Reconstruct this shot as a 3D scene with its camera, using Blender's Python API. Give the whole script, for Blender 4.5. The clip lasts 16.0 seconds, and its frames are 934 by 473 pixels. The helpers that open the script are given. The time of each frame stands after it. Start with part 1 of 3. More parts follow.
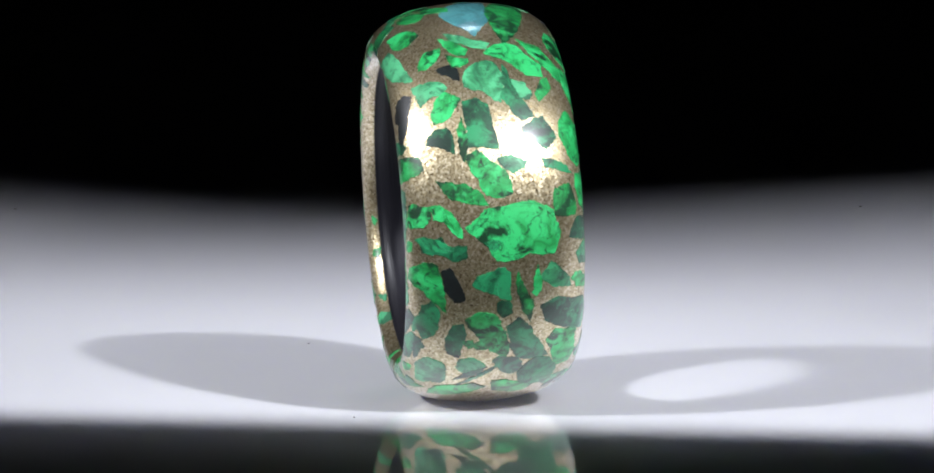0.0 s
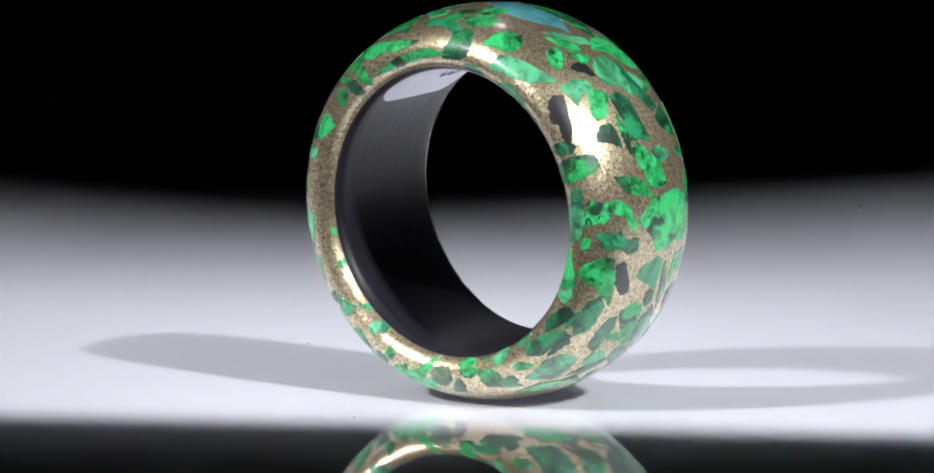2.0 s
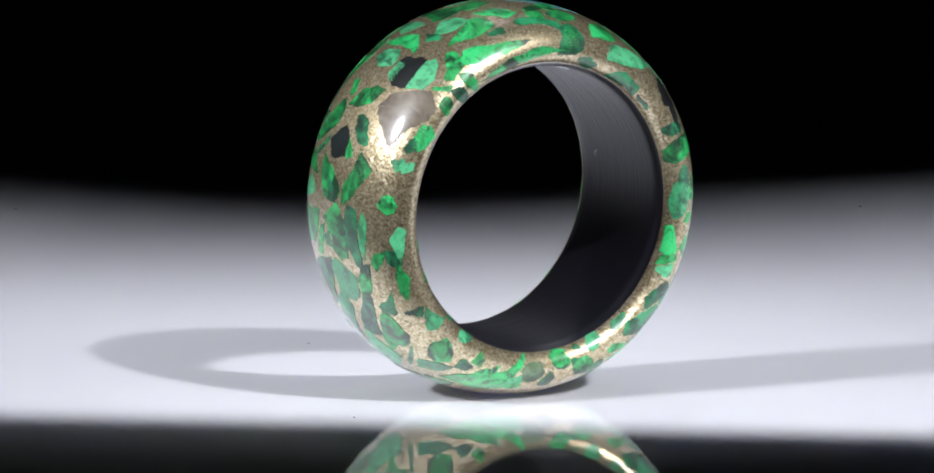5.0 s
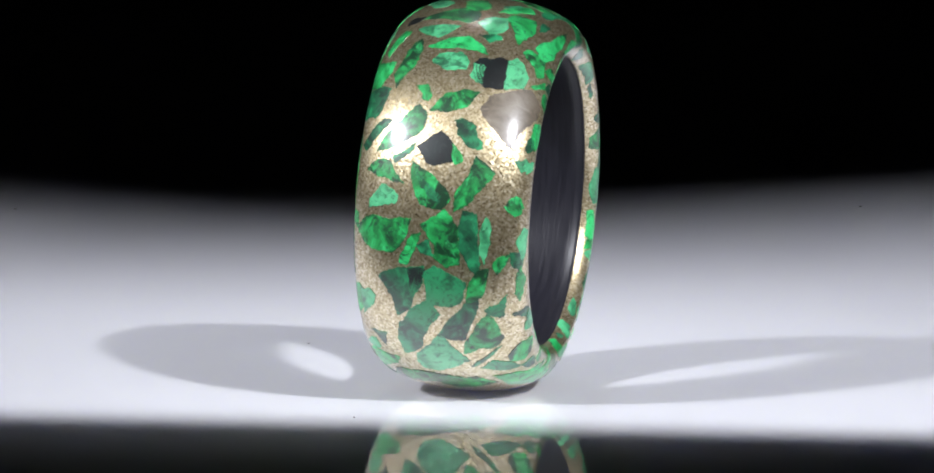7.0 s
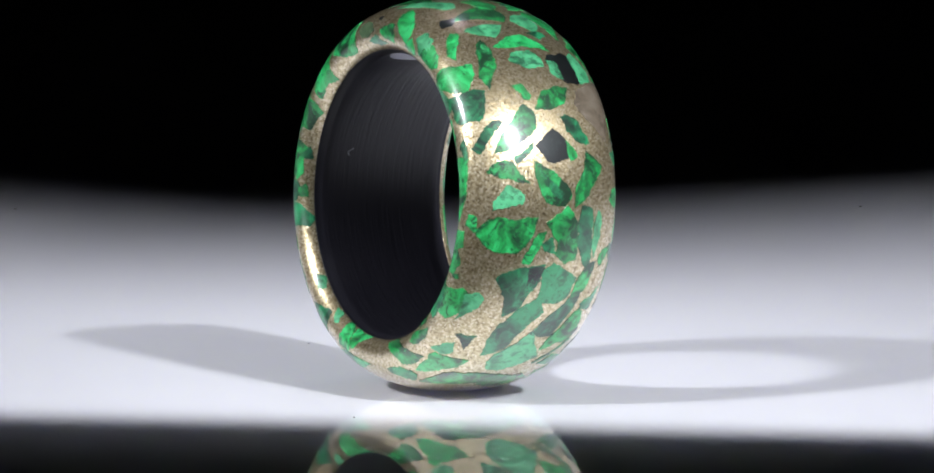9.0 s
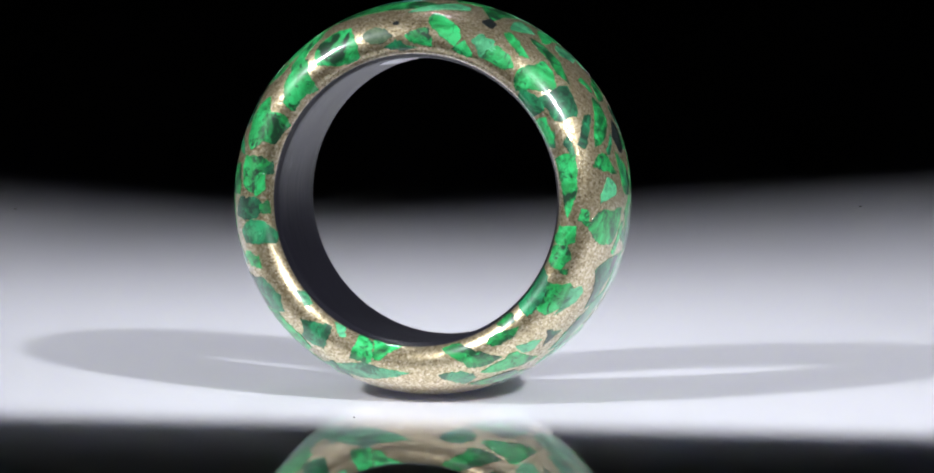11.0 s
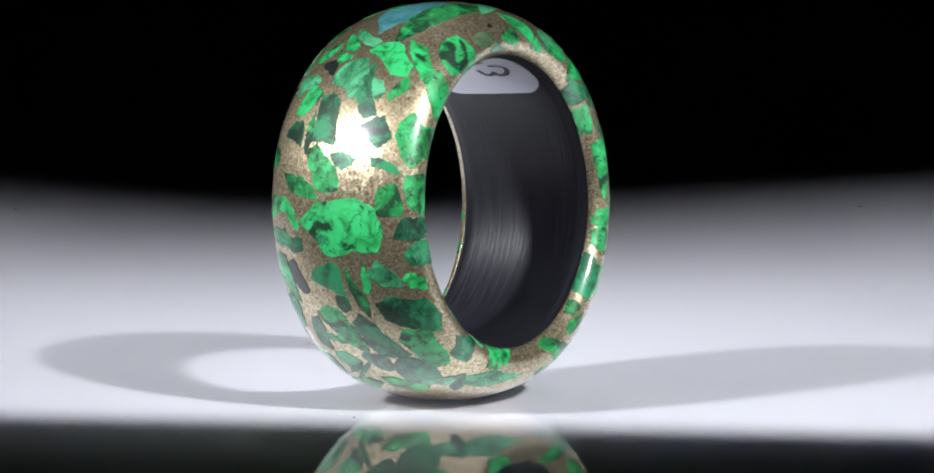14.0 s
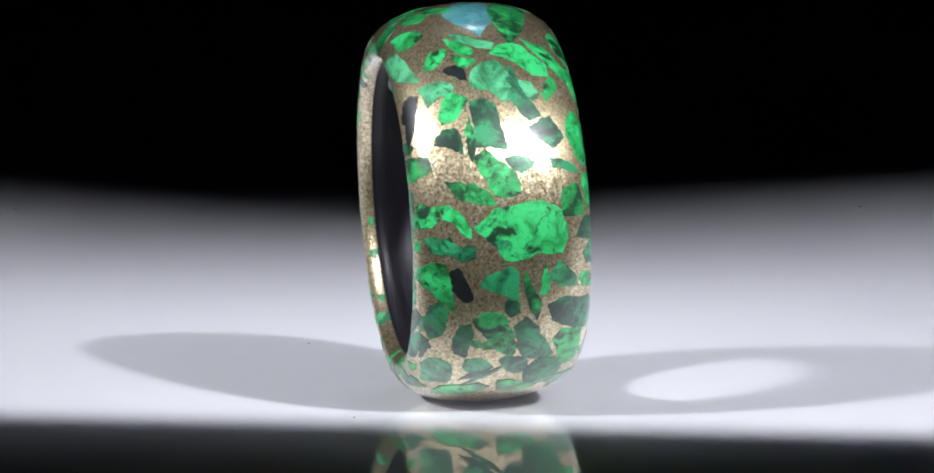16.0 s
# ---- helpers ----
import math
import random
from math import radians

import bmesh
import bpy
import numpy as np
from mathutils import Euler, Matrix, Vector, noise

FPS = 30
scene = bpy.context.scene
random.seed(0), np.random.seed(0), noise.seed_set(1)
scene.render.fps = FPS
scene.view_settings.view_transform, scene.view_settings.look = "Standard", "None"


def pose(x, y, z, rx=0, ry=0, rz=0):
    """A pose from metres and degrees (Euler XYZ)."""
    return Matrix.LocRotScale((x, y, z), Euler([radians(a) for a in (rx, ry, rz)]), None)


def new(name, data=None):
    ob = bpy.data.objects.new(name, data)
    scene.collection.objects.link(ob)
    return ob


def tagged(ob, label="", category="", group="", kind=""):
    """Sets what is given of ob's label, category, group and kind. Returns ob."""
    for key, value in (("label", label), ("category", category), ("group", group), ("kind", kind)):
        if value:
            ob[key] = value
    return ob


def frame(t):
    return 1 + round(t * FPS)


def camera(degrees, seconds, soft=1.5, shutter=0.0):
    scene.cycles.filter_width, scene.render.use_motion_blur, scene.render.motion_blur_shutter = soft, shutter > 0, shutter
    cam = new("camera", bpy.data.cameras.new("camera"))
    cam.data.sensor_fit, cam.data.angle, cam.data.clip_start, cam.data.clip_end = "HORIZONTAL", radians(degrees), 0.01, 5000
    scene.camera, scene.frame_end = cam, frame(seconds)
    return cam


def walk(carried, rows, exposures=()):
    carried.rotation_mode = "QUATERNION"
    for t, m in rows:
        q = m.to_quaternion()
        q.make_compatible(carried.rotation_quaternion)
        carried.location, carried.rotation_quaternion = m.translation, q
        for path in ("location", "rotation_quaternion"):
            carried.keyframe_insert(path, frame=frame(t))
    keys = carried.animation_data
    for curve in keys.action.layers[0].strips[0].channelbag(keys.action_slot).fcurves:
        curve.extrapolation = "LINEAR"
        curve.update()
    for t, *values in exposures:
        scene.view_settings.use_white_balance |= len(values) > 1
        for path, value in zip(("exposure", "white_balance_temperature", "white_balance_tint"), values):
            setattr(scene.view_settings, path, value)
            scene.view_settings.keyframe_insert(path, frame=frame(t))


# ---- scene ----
cam = camera(9.957, 16.0, soft=1.9)
walk(cam, [(0.0, pose(0, -0.345, 0.05079, 83.313, 0, 0.012)), (16.0, pose(0, -0.345, 0.05079, 83.313, 0, 0.012))],
     exposures=[(0.0, 0.0), (16.0, 0.0)])

# ---- light: a dark studio with two spot lamps at the front, to either side, and an added softer fill behind, above the view ----
world = bpy.data.worlds.new("studio_dark")
scene.world = world
world.use_nodes = True
world.node_tree.nodes["Background"].inputs["Color"].default_value = (0.8, 0.85, 1.0, 1)
world.node_tree.nodes["Background"].inputs["Strength"].default_value = 0.004


def spot_lamp(name, eye, near, far, wide, yaw, power, radius, blend):
    """A spot with a flat beam, wide times as broad as deep, that lights the table from y = near to y = far."""
    data = bpy.data.lights.new(name, "SPOT")
    cy, sy = math.cos(radians(yaw)), math.sin(radians(yaw))
    a = math.atan2(sy * eye[0] + cy * (near - eye[1]), eye[2])
    b = math.atan2(sy * eye[0] + cy * (far - eye[1]), eye[2])
    data.spot_size = b - a
    data.spot_blend = blend
    data.energy = power
    data.shadow_soft_size = radius
    data.color = (0.910, 0.926, 1.0)
    ob = new(name, data)
    ob.matrix_world = pose(*eye, 0, 0, yaw) @ pose(0, 0, 0, math.degrees((a + b) / 2), 0, 0) @ Matrix.Diagonal((wide, 1, 1, 1))
    return ob


spot_lamp("spot_lamp_right", (0.4400, -0.5280, 0.5180), -0.11, 0.078, 2.6, 33.8, 55.5, 0.021, 0.17)
spot_lamp("spot_lamp_left", (-0.4818, -0.2799, 0.3911), -0.12, 0.062, 25, -38, 28.8, 0.021, 0.17)
# added fill from behind: lifts the shadows and the top of the ring
spot_lamp("added_fill_back", (0.0, 0.34, 0.46), 0.002, 0.085, 2.6, -4, 6.0, 0.035, 0.55)

# ---- materials ----
MM = 0.001


class Nodes:
    """A small shorthand for node materials."""

    def __init__(self, name):
        self.mat = bpy.data.materials.new(name)
        self.mat.use_nodes = True
        self.tree = self.mat.node_tree
        self.bsdf = self.tree.nodes["Principled BSDF"]
        self.coord = self.tree.nodes.new("ShaderNodeTexCoord").outputs["Object"]

    def add(self, kind, **inputs):
        n = self.tree.nodes.new("ShaderNode" + kind)
        for key, value in inputs.items():
            self.put(n, key, value)
        return n

    def put(self, n, key, value):
        key = int(key[1:]) if key[0] == "i" and key[1:].isdigit() else key.replace("_", " ")
        if isinstance(value, bpy.types.NodeSocket):
            self.tree.links.new(value, n.inputs[key])
        else:
            n.inputs[key].default_value = value

    def ramp(self, fac, stops):
        n = self.tree.nodes.new("ShaderNodeValToRGB")
        e = n.color_ramp.elements
        while len(e) < len(stops):
            e.new(0.5)
        for k, (at, col) in zip(e, stops):
            k.position, k.color = at, (*col, 1) if len(col) == 3 else col
        self.tree.links.new(fac, n.inputs["Fac"])
        return n.outputs["Color"]

    def mix(self, fac, a, b, how="MIX"):
        n = self.tree.nodes.new("ShaderNodeMix")
        n.data_type, n.blend_type = "RGBA", how
        for key, value in ((0, fac), (6, a), (7, b)):
            if isinstance(value, bpy.types.NodeSocket):
                self.tree.links.new(value, n.inputs[key])
            else:
                n.inputs[key].default_value = value if key == 0 or len(value) == 4 else (*value, 1)
        return n.outputs[2]

    def math(self, how, a, b=0.0):
        n = self.tree.nodes.new("ShaderNodeMath")
        n.operation = how
        self.put(n, "i0", a)
        self.put(n, "i1", b)
        return n.outputs[0]

    def noise(self, scale, detail=3.0, rough=0.55, vector=None, distort=0.0):
        return self.add("TexNoise", Vector=vector or self.coord, Scale=scale, Detail=detail, Roughness=rough, Distortion=distort).outputs["Fac"]

    def set(self, **inputs):
        for key, value in inputs.items():
            self.put(self.bsdf, key, value)
        return self


def gold_resin():
    n = Nodes("gold_flake_resin")
    v = n.add("TexVoronoi", Vector=n.coord, Scale=8500.0)
    big = n.noise(700.0, 3.0)
    tone = n.ramp(v.outputs["Color"], [(0.0, (0.07, 0.048, 0.022)), (0.3, (0.38, 0.305, 0.17)), (0.65, (0.60, 0.515, 0.335)), (1.0, (0.87, 0.80, 0.62))])
    tone = n.mix(n.math("MULTIPLY", big, 0.4), tone, (0.43, 0.34, 0.19))
    geo = n.add("NewGeometry")
    tip = n.add("VectorMath", i0=v.outputs["Color"], i1=(0.5, 0.5, 0.5))
    tip.operation = "SUBTRACT"
    tip = n.add("VectorMath", i0=tip.outputs[0], i1=(0.115, 0.115, 0.115))
    tip.operation = "MULTIPLY"
    lean = n.add("VectorMath", i0=geo.outputs["Normal"], i1=tip.outputs[0])
    lean = n.add("VectorMath", i0=lean.outputs[0])
    lean.operation = "NORMALIZE"
    along = n.tree.nodes.new("ShaderNodeTangent")
    along.direction_type, along.axis = "RADIAL", "X"
    n.set(Base_Color=tone, Metallic=0.87, Roughness=0.37, Anisotropic=0.4, Anisotropic_Rotation=0.25, Tangent=along.outputs[0], Normal=lean.outputs[0],
          Coat_Weight=1.0, Coat_Roughness=0.13, Coat_IOR=1.5, Coat_Normal=geo.outputs["Normal"])
    return n.mat


def stone(name, dark, mid, light, vein=0.5):
    """Polished stone under clear resin: cloudy colour with dark veins, each chip of its own tone."""
    n = Nodes(name)
    rnd = n.add("ObjectInfo").outputs["Random"]
    shift = n.add("VectorMath", i0=n.coord, i1=n.add("CombineXYZ", X=rnd, Y=n.math("MULTIPLY", rnd, 0.37), Z=0.0).outputs[0]).outputs[0]
    cloud = n.noise(620.0, 5.0, 0.62, shift, 0.9)
    lines = n.noise(1250.0, 6.0, 0.68, shift, 1.8)
    fac = n.math("ADD", cloud, n.math("MULTIPLY", n.math("SUBTRACT", rnd, 0.5), 0.22))
    col = n.ramp(fac, [(0.33, dark), (0.47, mid), (0.62, light)])
    dim = n.ramp(lines, [(0.36, (1, 1, 1)), (0.47, (0, 0, 0))])
    col = n.mix(n.math("MULTIPLY", dim, vein), col, tuple(c * 0.5 for c in dark))
    patch = n.ramp(n.noise(430.0, 4.0, 0.6, shift, 0.7), [(0.39, (1, 1, 1)), (0.45, (0, 0, 0))])
    col = n.mix(n.math("MULTIPLY", patch, min(1.0, vein * 1.1)), col, tuple(c * 0.7 for c in dark))
    pale = n.ramp(n.noise(1500.0, 4.0, 0.6, shift, 1.2), [(0.58, (0, 0, 0)), (0.72, (1, 1, 1))])
    col = n.mix(n.math("MULTIPLY", pale, 0.5), col, tuple(min(1.0, c * 1.3 + 0.02) for c in light))
    n.set(Base_Color=col, Roughness=0.45, Coat_Weight=1.0, Coat_Roughness=0.15, Coat_IOR=1.5)
    return n.mat


def acrylic():
    n = Nodes("white_gloss_acrylic")
    cloud = n.noise(60.0, 4.0)
    col = n.mix(cloud, (0.765, 0.77, 0.815), (0.80, 0.803, 0.845))
    n.set(Base_Color=col, Roughness=0.006, IOR=1.52, Subsurface_Weight=0.35, Subsurface_Radius=(1.0, 1.0, 1.15), Subsurface_Scale=0.012)
    return n.mat


def liner_black():
    n = Nodes("brushed_black_fibre")
    mapping = n.add("Mapping", Vector=n.coord, Scale=(4500.0, 260.0, 260.0))
    grain = n.noise(1.0, 4.0, 0.6, mapping.outputs[0])
    col = n.mix(grain, (0.004, 0.004, 0.006), (0.014, 0.0135, 0.019))
    bump = n.add("Bump", Strength=0.8, Distance=0.00004, Height=grain)
    rough = n.math("ADD", n.math("MULTIPLY", grain, 0.30), 0.26)
    n.set(Base_Color=col, Roughness=rough, Normal=bump.outputs["Normal"], Specular_IOR_Level=0.3)
    return n.mat


def plain(name, col, rough=0.5, metal=0.0, scale=300.0, spread=0.15):
    n = Nodes(name)
    c = n.mix(n.noise(scale, 4.0), tuple(x * (1 - spread) for x in col), tuple(min(1, x * (1 + spread)) for x in col))
    n.set(Base_Color=c, Roughness=rough, Metallic=metal)
    return n.mat


GOLD, WHITE, BLACK = gold_resin(), acrylic(), liner_black()
STONES = {
    "green": stone("green_stone", (0.003, 0.042, 0.013), (0.010, 0.24, 0.052), (0.027, 0.45, 0.125), 0.95),
    "deep": stone("deep_green_stone", (0.003, 0.024, 0.012), (0.008, 0.105, 0.042), (0.016, 0.24, 0.088), 0.7),
    "black": stone("black_stone", (0.002, 0.003, 0.003), (0.003, 0.005, 0.005), (0.006, 0.012, 0.011), 0.3),
    "mint": stone("grey_green_stone", (0.010, 0.065, 0.033), (0.034, 0.23, 0.092), (0.075, 0.40, 0.18), 0.7),
    "blue": stone("turquoise_stone", (0.035, 0.16, 0.18), (0.065, 0.26, 0.275), (0.12, 0.34, 0.35), 0.3),
    "olive": stone("olive_stone", (0.02, 0.04, 0.02), (0.05, 0.10, 0.045), (0.12, 0.17, 0.09), 0.4),
    "pale": stone("beige_stone", (0.07, 0.055, 0.037), (0.125, 0.10, 0.07), (0.175, 0.148, 0.11), 0.1),
}
PLATE = plain("satin_silver", (0.55, 0.55, 0.60), 0.4, 0.5)
MARK = plain("dark_engraving", (0.02, 0.02, 0.025), 0.5)
LINT = plain("pale_lint", (0.22, 0.22, 0.24), 0.8)
DUST = plain("dust", (0.22, 0.21, 0.21), 0.9)
ROOM = plain("black_studio_paint", (0.11, 0.11, 0.115), 0.9, 0.0, 3.0)


# ---- helpers for meshes ----
def mesh_of(name, bm, mat, smooth=True):
    me = bpy.data.meshes.new(name)
    bmesh.ops.recalc_face_normals(bm, faces=bm.faces)
    bm.to_mesh(me)
    bm.free()
    me.materials.append(mat)
    for p in me.polygons:
        p.use_smooth = smooth
    return me


def part(name, bm, mat, parent, label="", smooth=True):
    ob = new(name, mesh_of(name, bm, mat, smooth))
    ob.parent = parent
    return tagged(ob, label)


def slab(x0, x1, y0, y1, z0, z1, bevel=0.0):
    bm = bmesh.new()
    bmesh.ops.create_cube(bm, size=1)
    for v in bm.verts:
        v.co = Vector(((x0 + x1) / 2 + v.co.x * (x1 - x0), (y0 + y1) / 2 + v.co.y * (y1 - y0), (z0 + z1) / 2 + v.co.z * (z1 - z0)))
    if bevel:
        bmesh.ops.bevel(bm, geom=bm.edges, offset=bevel, segments=3, affect="EDGES", profile=0.5)
    return bm


# ---- the studio ----
tagged(new("floor", mesh_of("floor", slab(-2.5, 2.5, -2.0, 3.0, -0.012, 0.0), WHITE, False)),
       "glossy white acrylic sheet that mirrors the ring", "table surface", kind="structure")
for name, box in (("wall_north", (-2.5, 2.5, 3.0, 3.1, 0, 2.4)), ("wall_south", (-2.5, 2.5, -2.1, -2.0, 0, 2.4)),
                  ("wall_east", (2.5, 2.6, -2.0, 3.0, 0, 2.4)), ("wall_west", (-2.6, -2.5, -2.0, 3.0, 0, 2.4)),
                  ("ceiling", (-2.5, 2.5, -2.0, 3.0, 2.4, 2.5))):
    tagged(new(name, mesh_of(name, slab(*box), ROOM, False)), "matt black studio surface in the dark", "wall", kind="structure")

# unseen card, added to cut the front lamps off the sheet's front
flag = tagged(new("light_flag", mesh_of("light_flag", slab(-0.45, 0.45, -0.20, 0.0, 0.0, 0.003, 0.0008), ROOM, False)),
              "unseen matt black card added to shade the front of the sheet", "light flag", kind="structure")
flag.matrix_basis = pose(0, -0.0672, 0.0600, 0, 0, -8.53)

# ---- the ring: axle along local x, angle 90 at the top, lengths in millimetres ----
R_OUT, R_EDGE, HALF, POWER, R_IN = 12.83, 10.34, 5.65, 2.1, 9.08
LEAN, TURN0, PERIOD = 3.5, 8.2, 15.91
CENTRE = (0.12, -2.40, 12.838)


def profile(phi):
    """Across and radius of the domed outside: crest at 0, widest at 90, then rounding in to the lining."""
    side, b = math.copysign(1, phi), abs(phi)
    if b > 90:
        return side * (HALF - 1.1 + 1.1 * math.cos(radians(b - 90))), R_EDGE - math.sin(radians(b - 90))
    a, c = math.sin(radians(b)), math.cos(radians(b))
    return side * HALF * a ** (2 / POWER), R_EDGE + (R_OUT - R_EDGE) * max(c, 0.0) ** (2 / POWER)


ARC = [(0.0, 0.0, R_OUT)]
for k in range(1, 1741):
    s_, r_ = profile(k * 0.1)
    ARC.append((ARC[-1][0] + math.hypot(s_ - ARC[-1][1], r_ - ARC[-1][2]), s_, r_))
ARC_A, ARC_S, ARC_R = (np.array(c) for c in zip(*ARC))


def surface(theta, a, h=0.0):
    """The point at an angle and at an arc of a mm from the crest, h mm above the outside."""
    b = min(abs(a), ARC_A[-1])
    s0, r0 = np.interp(b, ARC_A, ARC_S), np.interp(b, ARC_A, ARC_R)
    s1, r1 = np.interp(b - 0.05, ARC_A, ARC_S), np.interp(b - 0.05, ARC_A, ARC_R)
    s2, r2 = np.interp(b + 0.05, ARC_A, ARC_S), np.interp(b + 0.05, ARC_A, ARC_R)
    if b < 0.05:
        ns, nr = 0.0, 1.0
    else:
        d = math.hypot(s2 - s1, r2 - r1)
        ns, nr = -(r2 - r1) / d, (s2 - s1) / d
    s, r = math.copysign(s0 + h * ns, a), r0 + h * nr
    return Vector((s, r * math.cos(theta), r * math.sin(theta))) * MM


def lathe(points, segments=192, closed=False):
    bm = bmesh.new()
    rings = []
    for i in range(segments):
        th = 2 * math.pi * i / segments
        rings.append([bm.verts.new(Vector((s, r * math.cos(th), r * math.sin(th))) * MM) for s, r in points])
    n = len(points)
    for i in range(segments):
        a, b = rings[i], rings[(i + 1) % segments]
        for k in range(n if closed else n - 1):
            bm.faces.new((a[k], a[(k + 1) % n], b[(k + 1) % n], b[k]))
    return bm


ring = tagged(new("ring"), "wide domed ring of green stone chips in gold-flake resin", "ring")
tilt = pose(0, 0, 0, 0, -LEAN, 0)
lift = Matrix.Translation((0, 0, CENTRE[2] * MM))

outside = [profile(p) for p in np.linspace(-163, 163, 109)]
band = part("band", lathe(outside + [(4.9, 9.40), (-4.9, 9.40)], closed=True), GOLD, ring, "gold-flake resin band under a clear polish")
band.matrix_basis = lift @ tilt
lip = [profile(p) for p in (162.5, 165, 168, 171, 174)] + [(4.45, 9.19), (4.0, 9.14), (3.2, 9.11), (1.6, 9.09), (0.0, R_IN)]
lip = [(-x, r) for x, r in lip] + [(x, r) for x, r in lip[-2::-1]]
liner = part("liner", lathe(lip + [(4.7, 9.46), (-4.7, 9.46)], closed=True), BLACK, ring, "brushed black carbon-fibre lining")
liner.matrix_basis = lift @ tilt


def rough_edge(c, rnd, belly=0.10):
    """The outline of a broken chip through its corners: its edges chipped and its corners worn."""
    pts = []
    for i in range(len(c)):
        a, b = c[i], c[(i + 1) % len(c)]
        span = (b - a).length
        n = max(2, round(span / 0.15))
        side = Vector(((b - a).y, -(b - a).x)).normalized() if span > 1e-6 else Vector((0, 0))
        bow, knee, kick = rnd.uniform(-0.02, belly), rnd.uniform(0.25, 0.75), rnd.uniform(-0.05, 0.09)
        for k in range(n):
            f = k / n
            bend = span * (bow * 4 * f * (1 - f) + kick * (f / knee if f < knee else (1 - f) / (1 - knee)))
            pts.append(a.lerp(b, f) + side * bend + Vector((rnd.gauss(0, 0.030), rnd.gauss(0, 0.030))))
    out = []
    for i in range(len(pts)):
        a, b = pts[i], pts[(i + 1) % len(pts)]
        out += [a.lerp(b, 0.16), a.lerp(b, 0.84)]
    return out


CHIPS = []


def set_chip(kind, angle, across, flat, stretch):
    """Sets a chip with a flat outline in mm into the band, its middle at an angle and an arc across."""
    radius = float(np.interp(abs(across), ARC_A, ARC_R))
    steps = max(3, math.ceil(max(p.length for p in flat) / 0.28))
    proud = 0.018 + 0.00007 * len(CHIPS)
    bm = bmesh.new()

    def at(p, h):
        a = across + p.y
        if abs(a) > ARC_SIDE:
            a = math.copysign(ARC_SIDE + (abs(a) - ARC_SIDE) * stretch, a)
        a = max(-ARC_MAX, min(ARC_MAX, a))
        return bm.verts.new(surface(radians(angle) + p.x / radius, a, h))

    rings = [[at(p, -0.10) for p in flat]] + [[at(p * (1 - k / steps), proud) for p in flat] for k in range(steps)]
    tip = at(Vector((0, 0)), proud)
    n = len(flat)
    for r in range(len(rings) - 1):
        for i in range(n):
            j = (i + 1) % n
            f = bm.faces.new((rings[r][i], rings[r][j], rings[r + 1][j], rings[r + 1][i]))
            if r == 0:
                for e in f.edges:
                    e.smooth = not (e.verts[0] in (rings[1][i], rings[1][j]) and e.verts[1] in (rings[1][i], rings[1][j]))
    for i in range(n):
        bm.faces.new((rings[-1][i], rings[-1][(i + 1) % n], tip))
    CHIPS.append(part("stone_chip", bm, STONES[kind], band, CHIP_LABELS.get(kind, "")))


def strip_chip(kind, angle, across, turn, length, w0, w1, k0=0.0, k1=0.0):
    """A long chip: its angle round the ring, arc across it in mm, turn, length, end widths and end slants."""
    rnd = random.Random(int(angle * 100) + int(across * 1000))
    c = [Vector((-length / 2 - k0, -w0 / 2)), Vector((length / 2 - k1, -w1 / 2)), Vector((length / 2 + k1, w1 / 2)), Vector((-length / 2 + k0, w0 / 2))]
    ca, sa = math.cos(radians(turn)), math.sin(radians(turn))
    flat = [Vector((p.x * ca - p.y * sa, p.x * sa + p.y * ca)) for p in rough_edge([p * 1.02 for p in c], rnd)]
    set_chip(kind, angle, across, flat, 1.5)


def stone_chip(kind, angle, across, turn, reach):
    """A broad chip: its angle round the ring, arc across it in mm, turn, and how far it reaches to twelve sides in mm."""
    rnd = random.Random(int(angle * 100) + int(across * 1000))
    way = [radians(turn + 30 * k) for k in range(12)]
    flat = rough_edge([Vector((r * math.cos(w), r * math.sin(w))) * 1.10 for r, w in zip(reach, way)], rnd, 0.02)
    set_chip(kind, angle, across, flat, 1.0)


ARC_MAX, ARC_SIDE = float(ARC_A[1620]), float(ARC_A[800])
ARC_LIP = float(ARC_A[1130])
CHIP_LABELS = {"blue": "turquoise blue stone chip", "black": "black stone chip", "pale": "beige translucent stone chip"}
# round the dome
stone_chip("blue", 103.7, 0.03, 0, (3.23, 1.91, 1.28, 1.16, 1.48, 2.63, 2.98, 1.94, 1.51, 1.59, 1.57, 1.93))
stone_chip("green", 103.9, 2.45, 21, (1.83, 1.19, 1.05, 1.23, 2.11, 4.11, 1.79, 1.33, 1.09, 1.27, 1.74, 4.01))
stone_chip("green", 98.8, -3.44, 3, (1.10, 0.97, 0.85, 0.92, 0.73, 0.76, 1.15, 0.92, 0.98, 0.76, 0.75, 0.87))
stone_chip("mint", 121.5, -0.45, 18, (0.68, 1.24, 1.27, 0.38, 0.33, 0.34, 0.48, 1.78, 1.01, 0.45, 0.36, 0.36))
stone_chip("green", 123.3, -1.43, 6, (0.79, 1.03, 0.86, 0.44, 0.36, 0.40, 0.60, 1.38, 0.61, 0.42, 0.39, 0.53))
stone_chip("green", 126.2, -3.11, 12, (0.56, 0.47, 0.53, 0.69, 1.09, 0.68, 0.65, 0.56, 0.49, 0.67, 1.02, 0.80))
stone_chip("green", 129.3, -1.37, 12, (0.49, 0.50, 0.66, 0.61, 0.40, 0.32, 0.35, 0.97, 0.54, 0.46, 0.50, 0.48))
stone_chip("black", 133.1, -1.97, 3, (0.52, 0.87, 0.56, 0.51, 0.53, 0.48, 0.61, 0.62, 0.90, 0.56, 0.33, 0.30))
